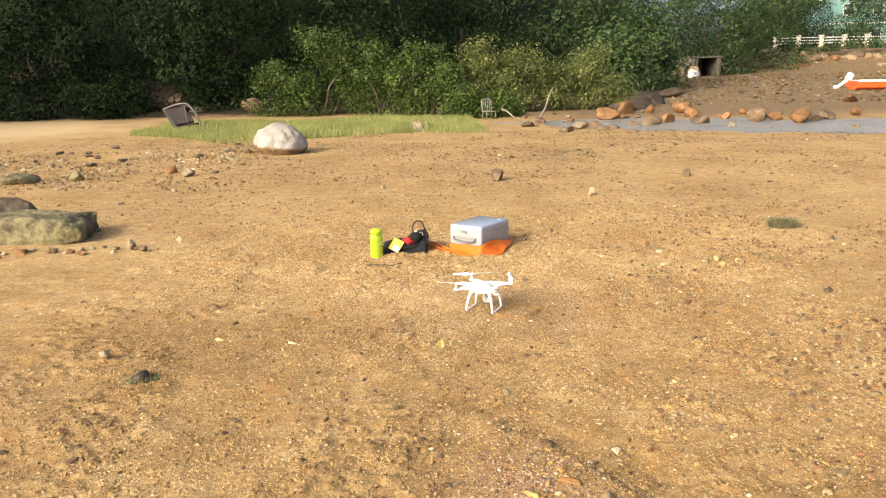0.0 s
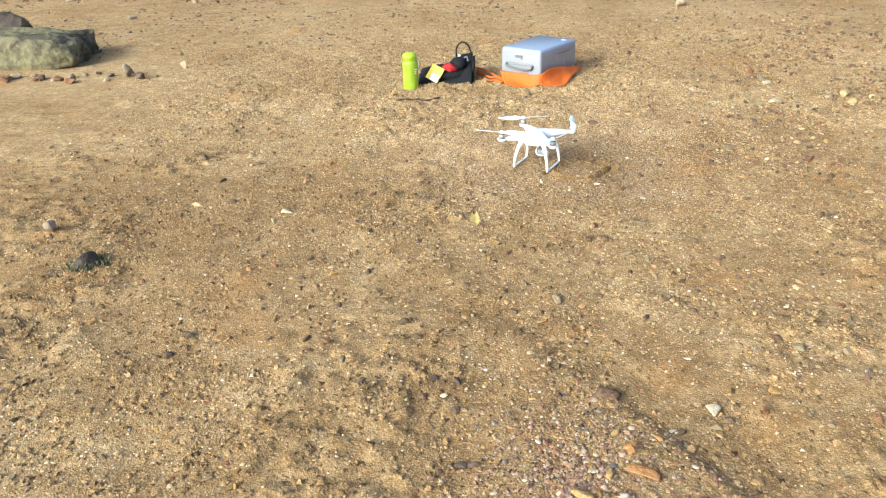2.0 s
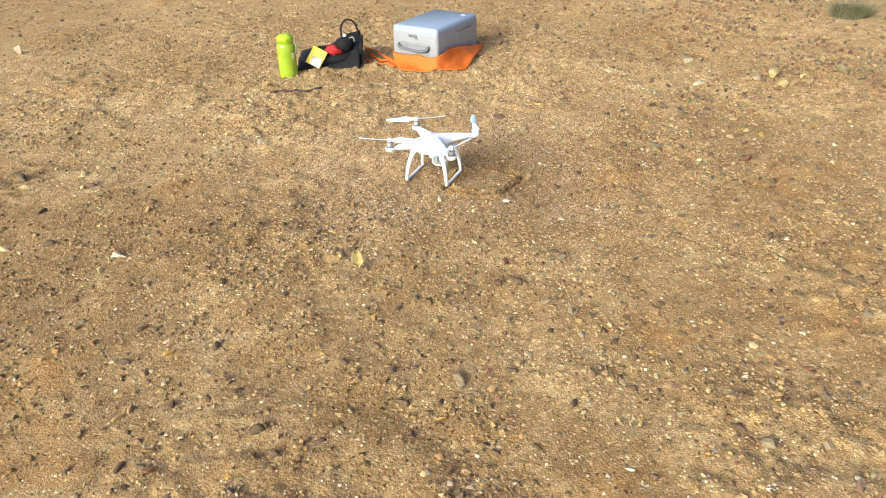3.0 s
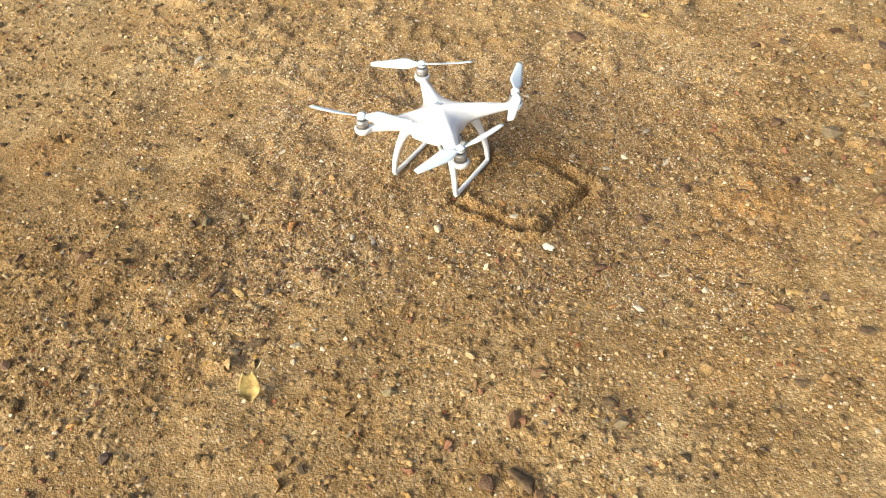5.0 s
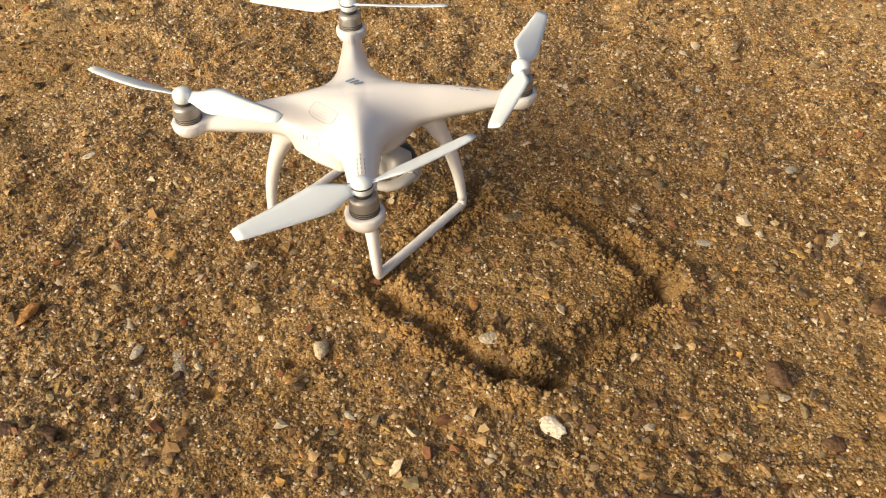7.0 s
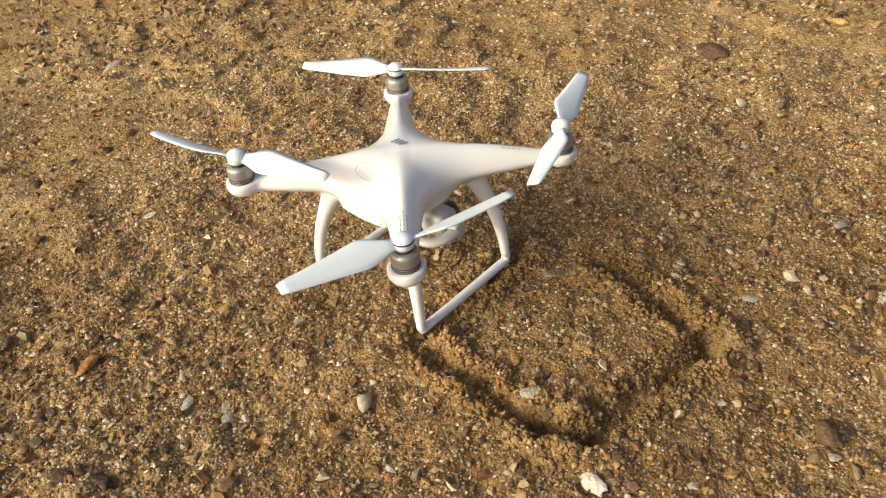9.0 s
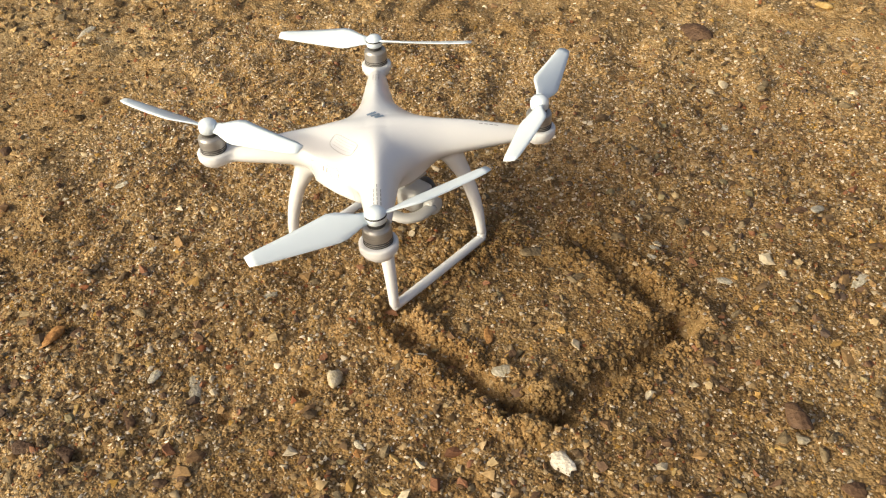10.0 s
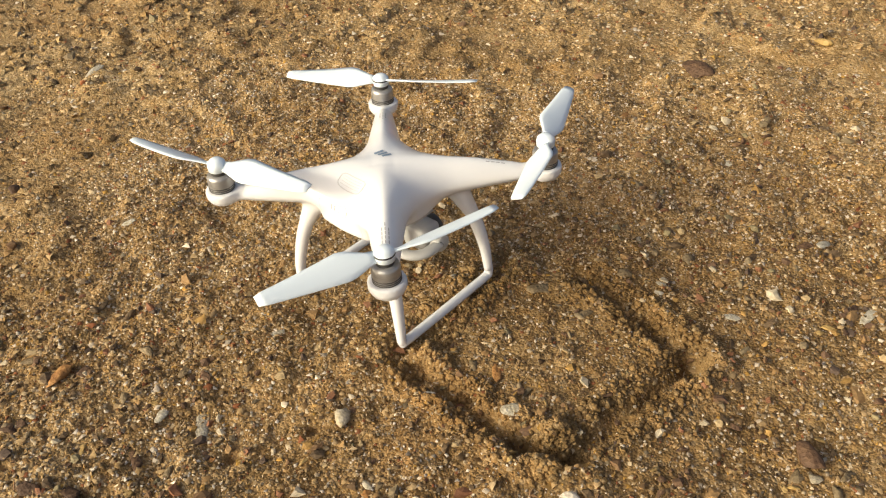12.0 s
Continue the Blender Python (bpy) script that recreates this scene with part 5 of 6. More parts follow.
rock(1.74, 0.85, 0.095, 0.075, 0.045, YELLOW_ROCK, 35, "pale buff stone on the sand", "rocks on the beach")
rock(1.78, 1.02, 0.11, 0.08, 0.05, YELLOW_ROCK, 36, "pale buff stone on the sand", "rocks on the beach")
rock(1.66, 0.95, 0.06, 0.05, 0.03, BUFF_ROCK, 37, "pale buff stone on the sand", "rocks on the beach")
rock(1.9, 0.93, 0.07, 0.05, 0.035, YELLOW_ROCK, 38, "pale buff stone on the sand", "rocks on the beach")


def scatter_rocks():
    rng = random.Random(21)
    for k in range(26):
        x, y = -3.9 + 1.3 * rng.random(), 1.85 + 0.35 * rng.random()
        s = rng.uniform(0.03, 0.09)
        rock(x, y, s * 1.2, s, s * 0.7, rng.choice((TAN_ROCK, BUFF_ROCK, BROWN_ROCK)), 100 + k, "small tan stone at the foot of the boulder", "stones by the boulder", "stone", 2)
    for k in range(46):
        x, y = rng.uniform(-8, 11), rng.uniform(4.2, 12.5)
        s = rng.uniform(0.04, 0.11)
        rock(x, y, s * 1.3, s, s * 0.6, rng.choice((TAN_ROCK, BUFF_ROCK, BUFF_ROCK, BROWN_ROCK)), 200 + k, "small brown stone on the beach", "stones on the beach", "stone", 2)
    for k in range(34):
        x, y = rng.uniform(-9.5, -3.2), rng.uniform(8.5, 12.0)
        s = rng.uniform(0.08, 0.2)
        rock(x, y, s * 1.3, s, s * 0.6, rng.choice((MOSSY_ROCK, GREY_ROCK, BROWN_ROCK)), 300 + k, "grey-brown stone among others on the beach", "stones on the beach", "stone", 2)
    # rust-coloured rocks in and behind the shallow water
    for px, py, s in ((5.17, 17.2, 0.62), (6.19, 19.0, 0.6), (5.25, 14.9, 0.34), (5.69, 15.0, 0.5), (6.28, 15.5, 0.46), (7.88, 18.8, 0.6), (6.95, 15.0, 0.52), (8.09, 16.2, 0.36), (9.21, 17.6, 0.34), (8.52, 15.2, 0.56),
                      (8.98, 15.2, 0.46), (9.11, 14.3, 0.58), (10.31, 15.2, 0.46), (15.0, 22.4, 0.6), (3.25, 16.5, 0.34), (4.08, 16.7, 0.26), (6.98, 19.0, 0.42), (9.75, 14.8, 0.36), (7.5, 17.2, 0.4), (11.4, 15.8, 0.4)):
        rock(px, py, s * rng.uniform(1.1, 1.45), s, s * rng.uniform(0.65, 0.85), rng.choice((TAN_ROCK, TAN_ROCK, TAN_ROCK, BROWN_ROCK)), int(px * 31 + py), "rust-orange rock at the edge of the shallow water", "rocks by the water", sink=0.12)
    for px, py, s in ((3.61, 13.4, 0.4), (3.94, 12.75, 0.32), (3.12, 12.7, 0.34), (7.17, 13.7, 0.28), (7.83, 15.1, 0.24)):
        rock(px, py, s * 1.2, s, s * 0.65, GREY_ROCK, int(px * 23 + py), "grey-brown rock at the edge of the stream", "rocks by the water", sink=0.2)
    for px, py, s in ((4.19, 14.05, 0.66), (4.51, 13.95, 0.44), (2.6, 14.6, 0.4), (6.6, 20.6, 1.1), (7.6, 22.0, 1.3), (8.6, 24.9, 1.4), (11.0, 29.0, 1.3)):
        rock(px, py, s * 1.25, s, s * 0.5, DARK_ROCK if py > 18 else BROWN_ROCK, int(px * 17 + py), "large dark brown rock beside the stream", "rocks by the water", sink=0.3)
    for k in range(90):
        x = rng.uniform(2.8, 17)
        y = 16.2 - 0.42 * (x - 6.0) + rng.gauss(0, 2.0)
        s = rng.uniform(0.08, 0.22)
        rock(x, y, s * 1.3, s, s * 0.6, rng.choice((TAN_ROCK, BROWN_ROCK, GREY_ROCK)), 400 + k, "wet brown stone near the stream", "stones by the water", "stone", 2)


scatter_rocks()


def build_stick():
    pts = smooth_path([(-0.8, 1.19, 0), (-0.72, 1.205, 0), (-0.63, 1.2, 0), (-0.54, 1.235, 0)], 5)
    bm = tube([(p.x, p.y, float(height(p.x, p.y)) + 0.007) for p in pts], [0.0035 + 0.003 * math.sin(i) ** 2 for i in range(len(pts))], 8)
    ob = part("stick", bm, plastic("dark_driftwood", (0.09, 0.055, 0.035), 0.9, wear=0.5), None)
    tagged(ob, "thin dark driftwood stick lying on sand", "stick")


build_stick()


def build_leaf():
    """Yellow fallen leaf, curled up on one edge, with its stem."""
    yellow = Mat("yellow_dead_leaf", 0.7, spec=0.25)
    yellow.colour(yellow.ramp(yellow.noise(60, 5, 0.65, yellow.place(True)), [(0.35, (0.2, 0.12, 0.045)), (0.5, (0.35, 0.26, 0.09)), (0.65, (0.46, 0.36, 0.15))]))
    yellow.bump(yellow.noise(120, 4, 0.6, yellow.place(True)), 0.3, 0.001)
    root = thing("fallen_leaf", "curled yellow fallen leaf with a thin stem", "leaf", pose(-0.348, -0.63, float(height(-0.348, -0.63)) + 0.003, 0, 0, 8) @ Matrix.Scale(0.92, 4))

    def at(u, v):
        w = 0.021 * math.sin(math.pi * (0.08 + 0.84 * v)) ** 0.7
        s = 2 * u - 1
        return s * w, 0.035 * v - 0.02, 0.004 + 0.042 * v + 0.012 * s * s - 0.01 * math.sin(3.1 * v)
    part("blade", sheet(10, 14, at, 0.0008), yellow.m, root)
    part("stem", tube(smooth_path([(0.008, 0.012, 0.035), (0.016, 0.02, 0.05), (0.028, 0.032, 0.066)], 4), 0.0012, 6), plastic("pale_stem", (0.5, 0.4, 0.22), 0.8), root, "thin pale stem")


build_leaf()
TUBE = plastic("dull_aluminium_tube", (0.1, 0.095, 0.09), 0.5)
GREY_CLOTH = fabric("dark_grey_sling", (0.06, 0.05, 0.055))


def build_chair():
    """Camp chair, tipped over into the grass."""
    root = thing("folding_chair", "tipped-over camp chair with dark cloth and bent metal frame", "chair", pose(-6.0, 16.35, float(height(-6.0, 16.3)), 0, 0, -6))

    def sling(u, v):
        x = -0.5 + 0.52 * u + (0.2 + 0.03 * u) * (1 - v)
        return x, 0.16 - 0.1 * v + 0.05 * math.sin(3.1 * u), 0.12 + 0.44 * v + 0.1 * u + 0.03 * math.sin(6 * v)
    part("backrest", sheet(12, 10, sling, 0.012), GREY_CLOTH, root, "dark cloth back")
    part("seat", sheet(10, 8, lambda u, v: (-0.24 + 0.5 * u, 0.15 + 0.4 * v, 0.1 + 0.06 * u + 0.03 * math.sin(3.1 * v)), 0.012), GREY_CLOTH, root, "dark cloth seat")
    for d in (0.0, 0.055):
        part("back_tube", tube(smooth_path([(-0.52 + d, 0.1, 0.58), (-0.42 + d, 0.13, 0.34), (-0.28 + d, 0.16, 0.1), (-0.22 + d, 0.2, 0.0)], 5), 0.018, 8), TUBE, root, "dull metal tube")
    part("arm_loop", tube(smooth_path([(-0.5, 0.1, 0.58), (-0.15, 0.02, 0.68), (0.14, -0.02, 0.7), (0.33, -0.04, 0.52), (0.47, -0.06, 0.24), (0.45, -0.05, 0.02)], 7), 0.022, 10), TUBE, root, "bent metal arm loop")
    part("arm_loop", tube(smooth_path([(0.02, 0.08, 0.66), (0.2, 0.1, 0.6), (0.36, 0.1, 0.4), (0.4, 0.1, 0.14), (0.25, 0.12, 0.06), (-0.2, 0.18, 0.06)], 7), 0.018, 10), TUBE, root, "bent metal arm loop")
    part("cross_bar", tube([(0.05, 0.06, 0.66), (0.1, 0.14, 0.14)], 0.016, 8), TUBE, root)


build_chair()


def build_wire_chair():
    wire = plastic("white_wire", (0.22, 0.21, 0.19), 0.6)
    root = thing("wire_chair", "old white wire garden chair at the bushes' foot", "chair", pose(2.05, 18.2, float(height(2.05, 18.2)), 0, 0, 20) @ Matrix.Scale(0.72, 4))
    for k in range(6):
        x = -0.18 + 0.072 * k
        part("back_wire", tube([(x, 0.1, 0.3), (x * 1.1, 0.16, 0.72)], 0.012, 6), wire, root)
    part("rim", tube(smooth_path([(-0.2, 0.1, 0.3), (-0.21, 0.16, 0.66), (-0.1, 0.18, 0.76), (0.1, 0.18, 0.76), (0.21, 0.16, 0.66), (0.2, 0.1, 0.3)], 5), 0.018, 8), wire, root)
    part("seat", box(0.4, 0.4, 0.03, 0, -0.08, 0.28, 0.008), wire, root)
    for x in (-0.18, 0.18):
        for y in (-0.26, 0.1):
            part("leg", tube([(x, y, 0.29), (x * 1.15, y, -0.02)], 0.014, 6), wire, root)


build_wire_chair()


def driftwood(a, b, r, label):
    pts = [Vector(a).lerp(Vector(b), t) + Vector((0.03 * math.sin(5 * t), 0, 0.02 * math.sin(9 * t))) for t in np.linspace(0, 1, 9)]
    ob = part("driftwood_branch", tube(pts, [r * (1 - 0.6 * t) for t in np.linspace(0, 1, 9)], 8), plastic("bleached_wood", (0.24, 0.2, 0.155), 0.85, wear=0.3), None)
    tagged(ob, label, "branch")


driftwood((3.15, 16.6, -0.05), (3.75, 17.3, 0.85), 0.035, "bleached driftwood branch leaning upwards by the water")
driftwood((2.35, 17.6, 0.3), (2.85, 17.0, -0.02), 0.025, "bleached driftwood branch lying by the bushes")


# ---- water ----
def build_water():
    m = Mat("shallow_water", 0.3, spec=1.0)
    m.colour(m.ramp(m.noise(1.2, 4, 0.6), [(0.3, (0.2, 0.19, 0.165)), (0.7, (0.32, 0.315, 0.3))]))
    m.bump(m.noise(9, 4, 0.6, stretch=(1, 3, 1)), 1.0, 0.2)
    n, k = 120, 30
    def at(i, j):
        x = 2.0 + 40 * i / n
        return x, 15.0 - 0.5 * (x - 6.0) + (j / k - 0.5) * 6.6 * min(1.0, 0.25 + (x - 2) / 4), -0.026
    verts = [at(i, j) for i in range(n + 1) for j in range(k + 1)]
    q = [(i * (k + 1) + j, (i + 1) * (k + 1) + j, (i + 1) * (k + 1) + j + 1, i * (k + 1) + j + 1) for i in range(n) for j in range(k)]
    tagged(link("water", fast_mesh("water", verts, q, True), m.m), "shallow still tide water reflecting the sky", "water", kind="structure")


build_water()


# ---- grass and plants ----
def blades(name, places, h, width, material, label, lean=0.35, seed=1):
    rng = np.random.RandomState(seed)
    n = len(places)
    a = rng.uniform(0, 2 * math.pi, n)
    hh = h * rng.uniform(0.5, 1.25, n)
    base = np.column_stack([places, height(places[:, 0], places[:, 1]) - 0.01])
    side = np.column_stack([np.cos(a), np.sin(a), 0 * a]) * width
    b = rng.uniform(0, 2 * math.pi, n)
    bend = np.column_stack([np.cos(b), np.sin(b), 0 * b]) * (lean * hh * rng.rand(n))[:, None]
    up = np.column_stack([0 * a, 0 * a, hh])
    v = np.stack([base - side, base + side, base + up * 0.6 + bend * 0.45 + side * 0.7, base + up * 0.6 + bend * 0.45 - side * 0.7, base + up + bend], 1)
    i = 5 * np.arange(n)[:, None]
    f = np.concatenate([i + [0, 1, 2], i + [0, 2, 3], i + [3, 2, 4]])
    tagged(link(name, fast_mesh(name, v.reshape(-1, 3), f), material), label, "grass", kind="stuff")


GRASS = leaf_material("pale_marsh_grass", (0.16, 0.19, 0.055), (0.27, 0.3, 0.1), (0.4, 0.4, 0.16), 0.35)
WEED = leaf_material("dull_sea_weed", (0.1, 0.1, 0.05), (0.19, 0.18, 0.095), (0.3, 0.27, 0.15), 0.15)
MANGROVE = leaf_material("mangrove_leaf", (0.012, 0.028, 0.005), (0.042, 0.078, 0.012), (0.12, 0.165, 0.03), 0.3)
OLIVE = leaf_material("olive_leaf", (0.045, 0.062, 0.016), (0.12, 0.145, 0.038), (0.23, 0.24, 0.08), 0.3)
# near-black leaf green: the shade behind the beach is put into this colour
SHADED_LEAF = leaf_material("shaded_forest_leaf", (0.005, 0.01, 0.005), (0.01, 0.02, 0.008), (0.032, 0.055, 0.017), 0.2, 0.08)
MID_LEAF = leaf_material("forest_leaf", (0.014, 0.029, 0.009), (0.034, 0.067, 0.019), (0.085, 0.13, 0.038), 0.25)


def bark_material():
    m = Mat("grey_brown_bark", 0.9, spec=0.2)
    w = m.noise(14, 5, 0.65, stretch=(1, 1, 0.25))
    return m.colour(m.ramp(w, [(0.3, (0.045, 0.035, 0.026)), (0.7, (0.15, 0.12, 0.09))])).bump(w, 0.6, 0.02).m


BARK = bark_material()


def build_grass():
    rng = np.random.RandomState(5)
    x, y = rng.uniform(-9.5, 1.5, 150000), rng.uniform(12.2, 22.5, 150000)
    lower = 12.5 + 0.9 * np.abs(x + 4.0) ** 0.8 * np.where(x < -4, 1.0, 0.2) + 30 * step(-6.9, -8.2, x) + 1.6 * (value_noise(x, y, 1.1, 4) - 0.5)
    upper = 19.3 + 1.2 * (value_noise(x, y, 1.5, 3) - 0.5)
    keep = (y > lower) & (y < upper) & (rng.rand(150000) < 0.25 + 0.75 * step(0.25, 0.6, value_noise(x, y, 0.8, 6)))
    p = np.column_stack([x, y])[keep][:42000]
    blades("marsh_grass", p, 0.165, 0.0048, GRASS, "pale yellow-green marsh grass on the upper beach", 0.9)
    a, r = rng.uniform(0, 6.3, 1800), 0.11 * rng.rand(1800) ** 0.7
    blades("weed_tuft", np.column_stack([2.82 + 1.15 * r * np.cos(a), 2.15 + 0.8 * r * np.sin(a)]), 0.085, 0.0025, WEED, "low olive-brown tuft of weed on the sand", 1.6)
    r = 0.08 * np.sqrt(rng.rand(500))
    blades("weed_clump", np.column_stack([-1.79 + r * np.cos(a[:500]), -0.9 + r * np.sin(a[:500])]), 0.03, 0.003, WEED, "dark clump of sea weed on a stone", 0.9)


build_grass()


def leaves(rng, blobs, count, size):
    """Folded leaves over the outside of several lumps, thicker outside than inside."""
    weight = np.array([b[3] * b[4] for b in blobs])
    pick = rng.choice(len(blobs), count, p=weight / weight.sum())
    b = np.array(blobs)[pick]
    d = rng.normal(size=(count, 3))
    d /= np.linalg.norm(d, axis=1)[:, None]
    lump = 1 + 0.3 * np.sin(d[:, 0] * 5 + pick) * np.sin(d[:, 2] * 6 + 2 * pick) + 0.14 * np.sin(d[:, 1] * 13 + pick)
    c = b[:, :3] + d * b[:, [3, 3, 4]] * (lump * rng.uniform(0.55, 1.06, count) ** 0.5)[:, None]
    # leaves grow in sprays round twig ends, with gaps between, and face outwards
    twig = np.where(rng.rand(count) < 0.88, rng.randint(0, max(count // 26, 1), count), np.arange(count))
    d = d[twig]
    out = d + np.array([0, 0, 0.35])
    out /= np.linalg.norm(out, axis=1)[:, None]
    c = c[twig] + rng.normal(size=(count, 3)) * size * np.array([1.9, 1.9, 1.2])
    long = rng.normal(size=(count, 3))
    long -= out * (0.8 * (long * out).sum(1))[:, None]
    long /= np.linalg.norm(long, axis=1)[:, None]
    wide = np.cross(long, out + 0.45 * rng.normal(size=(count, 3)))
    wide /= np.linalg.norm(wide, axis=1)[:, None]
    lift = np.cross(long, wide)
    s = (size * rng.uniform(0.6, 1.4, count))[:, None]
    v = np.stack([c, c + s * (0.5 * long + 0.27 * wide + 0.08 * lift), c + s * long, c + s * (0.5 * long - 0.27 * wide + 0.08 * lift)], 1)
    i = 4 * np.arange(count)[:, None]
    return v.reshape(-1, 3), np.concatenate([i + [0, 1, 2], i + [0, 2, 3]])


def plant(name, label, category, x, y, h, r, leaf, seed, count, size, low=0.1, stems=4, group="", lumps=9, puff=(0.38, 0.56)):
    """A woody plant: trunk, limbs and a crown of many leaves."""
    rng = np.random.RandomState(seed)
    root = thing(name, label, category, pose(x, y, float(height(x, y)) - 0.03), group)
    blobs = []
    for k in range(lumps):
        a, t = rng.uniform(0, 6.28), (k + 0.5) / lumps
        spread_r = r * 0.72 * math.sin(math.pi * (0.28 + 0.6 * t)) * math.sqrt(rng.rand() * 0.8 + 0.2)
        z = h * (low + (0.93 - low) * t)
        q = r * rng.uniform(*puff) * (1.1 - 0.35 * t)
        blobs.append((spread_r * math.cos(a), spread_r * math.sin(a), z - q * 0.3, q, min(q * 0.85, h * 0.28)))
    v, f = leaves(rng, blobs, count, size)
    v[:, 2] = np.maximum(v[:, 2], 0.04)
    part_ob = link("crown", fast_mesh("crown", v, f), leaf, root)
    for s in range(stems):
        tip = blobs[(s * 2 + 1) % lumps]
        a = rng.uniform(0, 6.28)
        foot = Vector((0.12 * r * math.cos(a) * (stems > 1), 0.12 * r * math.sin(a) * (stems > 1), 0))
        mid = foot.lerp(Vector(tip[:3]), 0.5) + Vector((rng.normal() * 0.06 * h, rng.normal() * 0.06 * h, 0.05 * h))
        path = smooth_path([foot, foot.lerp(mid, 0.5) + Vector((0.02 * h * rng.normal(), 0, 0)), mid, tip[:3]], 3)
        w = (0.022 if stems > 1 else 0.035) * h ** 0.8
        part("trunk" if s == 0 else "limb", tube(path, [w * (1 - 0.75 * i / (len(path) - 1)) for i in range(len(path))], 7), BARK, root)
    return root


BUSH = "bushy green mangrove with thin pale stems at the beach edge"
for k, (bx, by, bh, br, leaf, cnt) in enumerate([(-2.9, 22.6, 3.0, 1.75, MANGROVE, 5200), (-4.5, 22.8, 1.9, 1.0, MANGROVE, 2300), (-1.1, 21.6, 2.45, 1.25, MANGROVE, 3600), (0.45, 20.9, 2.45, 1.2, MANGROVE, 3400),
                                                 (2.3, 21.2, 2.5, 1.35, OLIVE, 3800), (3.5, 21.6, 2.3, 1.1, OLIVE, 3000), (1.35, 19.0, 0.95, 0.7, MANGROVE, 1600), (2.55, 18.7, 0.72, 0.6, MANGROVE, 1300), (5.9, 22.8, 2.2, 1.5, OLIVE, 3800), (4.7, 22.3, 1.7, 0.9, OLIVE, 2000)]):
    plant("mangrove_bush", BUSH if leaf is MANGROVE else "olive-green mangrove bush with thin grey stems by the water", "bush", bx, by, bh, br, leaf, 60 + k, int(cnt * 2.1), 0.092, 0.12, 5, "mangroves along the beach", 16, (0.25, 0.42))

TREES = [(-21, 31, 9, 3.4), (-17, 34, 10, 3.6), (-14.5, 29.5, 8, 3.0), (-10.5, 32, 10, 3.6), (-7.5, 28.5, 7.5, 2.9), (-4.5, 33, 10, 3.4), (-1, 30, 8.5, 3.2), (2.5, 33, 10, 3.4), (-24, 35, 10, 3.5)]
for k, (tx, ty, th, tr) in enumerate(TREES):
    plant("dark_tree", "tall tree behind the beach, leaves coloured dark for shade", "tree", tx, ty, th, tr, SHADED_LEAF, 90 + k, 11000, 0.16, 0.1 if k % 2 else 0.2, 3, "trees behind the beach", 13)
# shrubs added to fill the dark zone, with shade put into their leaf colour
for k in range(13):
    plant("undergrowth_shrub", "low shrub added under the trees, leaves coloured dark for shade", "shrub", -18.5 + 1.2 * k + 0.4 * math.sin(5 * k), 27.2 + 0.9 * math.sin(3.3 * k) + max(0, 6 - k) * 0.55, 1.0 + 0.35 * math.sin(2.1 * k), 0.95, SHADED_LEAF, 230 + k, 1800, 0.14, 0.1, 3, "shrubs under the trees", 7)
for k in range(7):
    plant("undergrowth_shrub", "low shrub added under the trees, leaves coloured dark for shade", "shrub", -18.5 + 1.35 * k, 25.6 - 0.25 * k + 0.5 * math.sin(4.1 * k), 1.0 + 0.3 * math.sin(2.7 * k), 0.9, SHADED_LEAF, 260 + k, 1300, 0.14, 0.05, 3, "shrubs under the trees", 7)
for k in range(12):
    plant("bank_shrub", "low green shrub along the top of the stone bank", "shrub", 35.5 + 1.95 * k, 69.0 - 0.28 * k + 0.3 * math.sin(5.0 * k), 1.0 + 0.25 * math.sin(2.3 * k), 1.05, MID_LEAF, 280 + k, 700, 0.2, 0.05, 3, "shrubs on the stone bank", 6)
# trees out of view on the left, added to shade the tree line
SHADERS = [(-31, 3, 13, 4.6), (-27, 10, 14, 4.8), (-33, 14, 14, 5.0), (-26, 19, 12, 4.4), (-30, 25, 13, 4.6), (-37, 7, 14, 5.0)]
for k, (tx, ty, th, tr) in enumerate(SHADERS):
    plant("dark_tree", "unseen tree added left of the beach to cast shade", "tree", tx, ty, th, tr, SHADED_LEAF, 180 + k, 3500, 0.45, 0.1, 3, "trees behind the beach", 13)
LIGHTER = [(6.5, 36, 9, 3.3), (10.5, 40, 8, 3.0), (14, 44, 9.5, 3.3), (9.0, 31, 3.2, 1.7), (12.0, 37, 4.2, 2.2), (16.5, 58, 9, 3.6), (22.5, 61, 10, 4.0), (27, 64, 10, 4.0), (31.5, 66, 10, 3.8), (30, 73, 12, 4.5), (37, 84, 13, 5), (61, 80, 9, 4.0), (55.5, 73.5, 4.5, 2.6), (44, 88, 11, 4.2), (50, 93, 8, 3.5), (38, 78, 9, 3.4), (53.5, 88, 9, 3.6)]
for k, (tx, ty, th, tr) in enumerate(LIGHTER):
    plant("broadleaf_tree", "green broadleaf tree standing above the rocky shore", "tree", tx, ty, th, tr, MID_LEAF, 130 + k, 6200, 0.16 + 0.0013 * ty, 0.08, 3, "trees above the shore", 12)


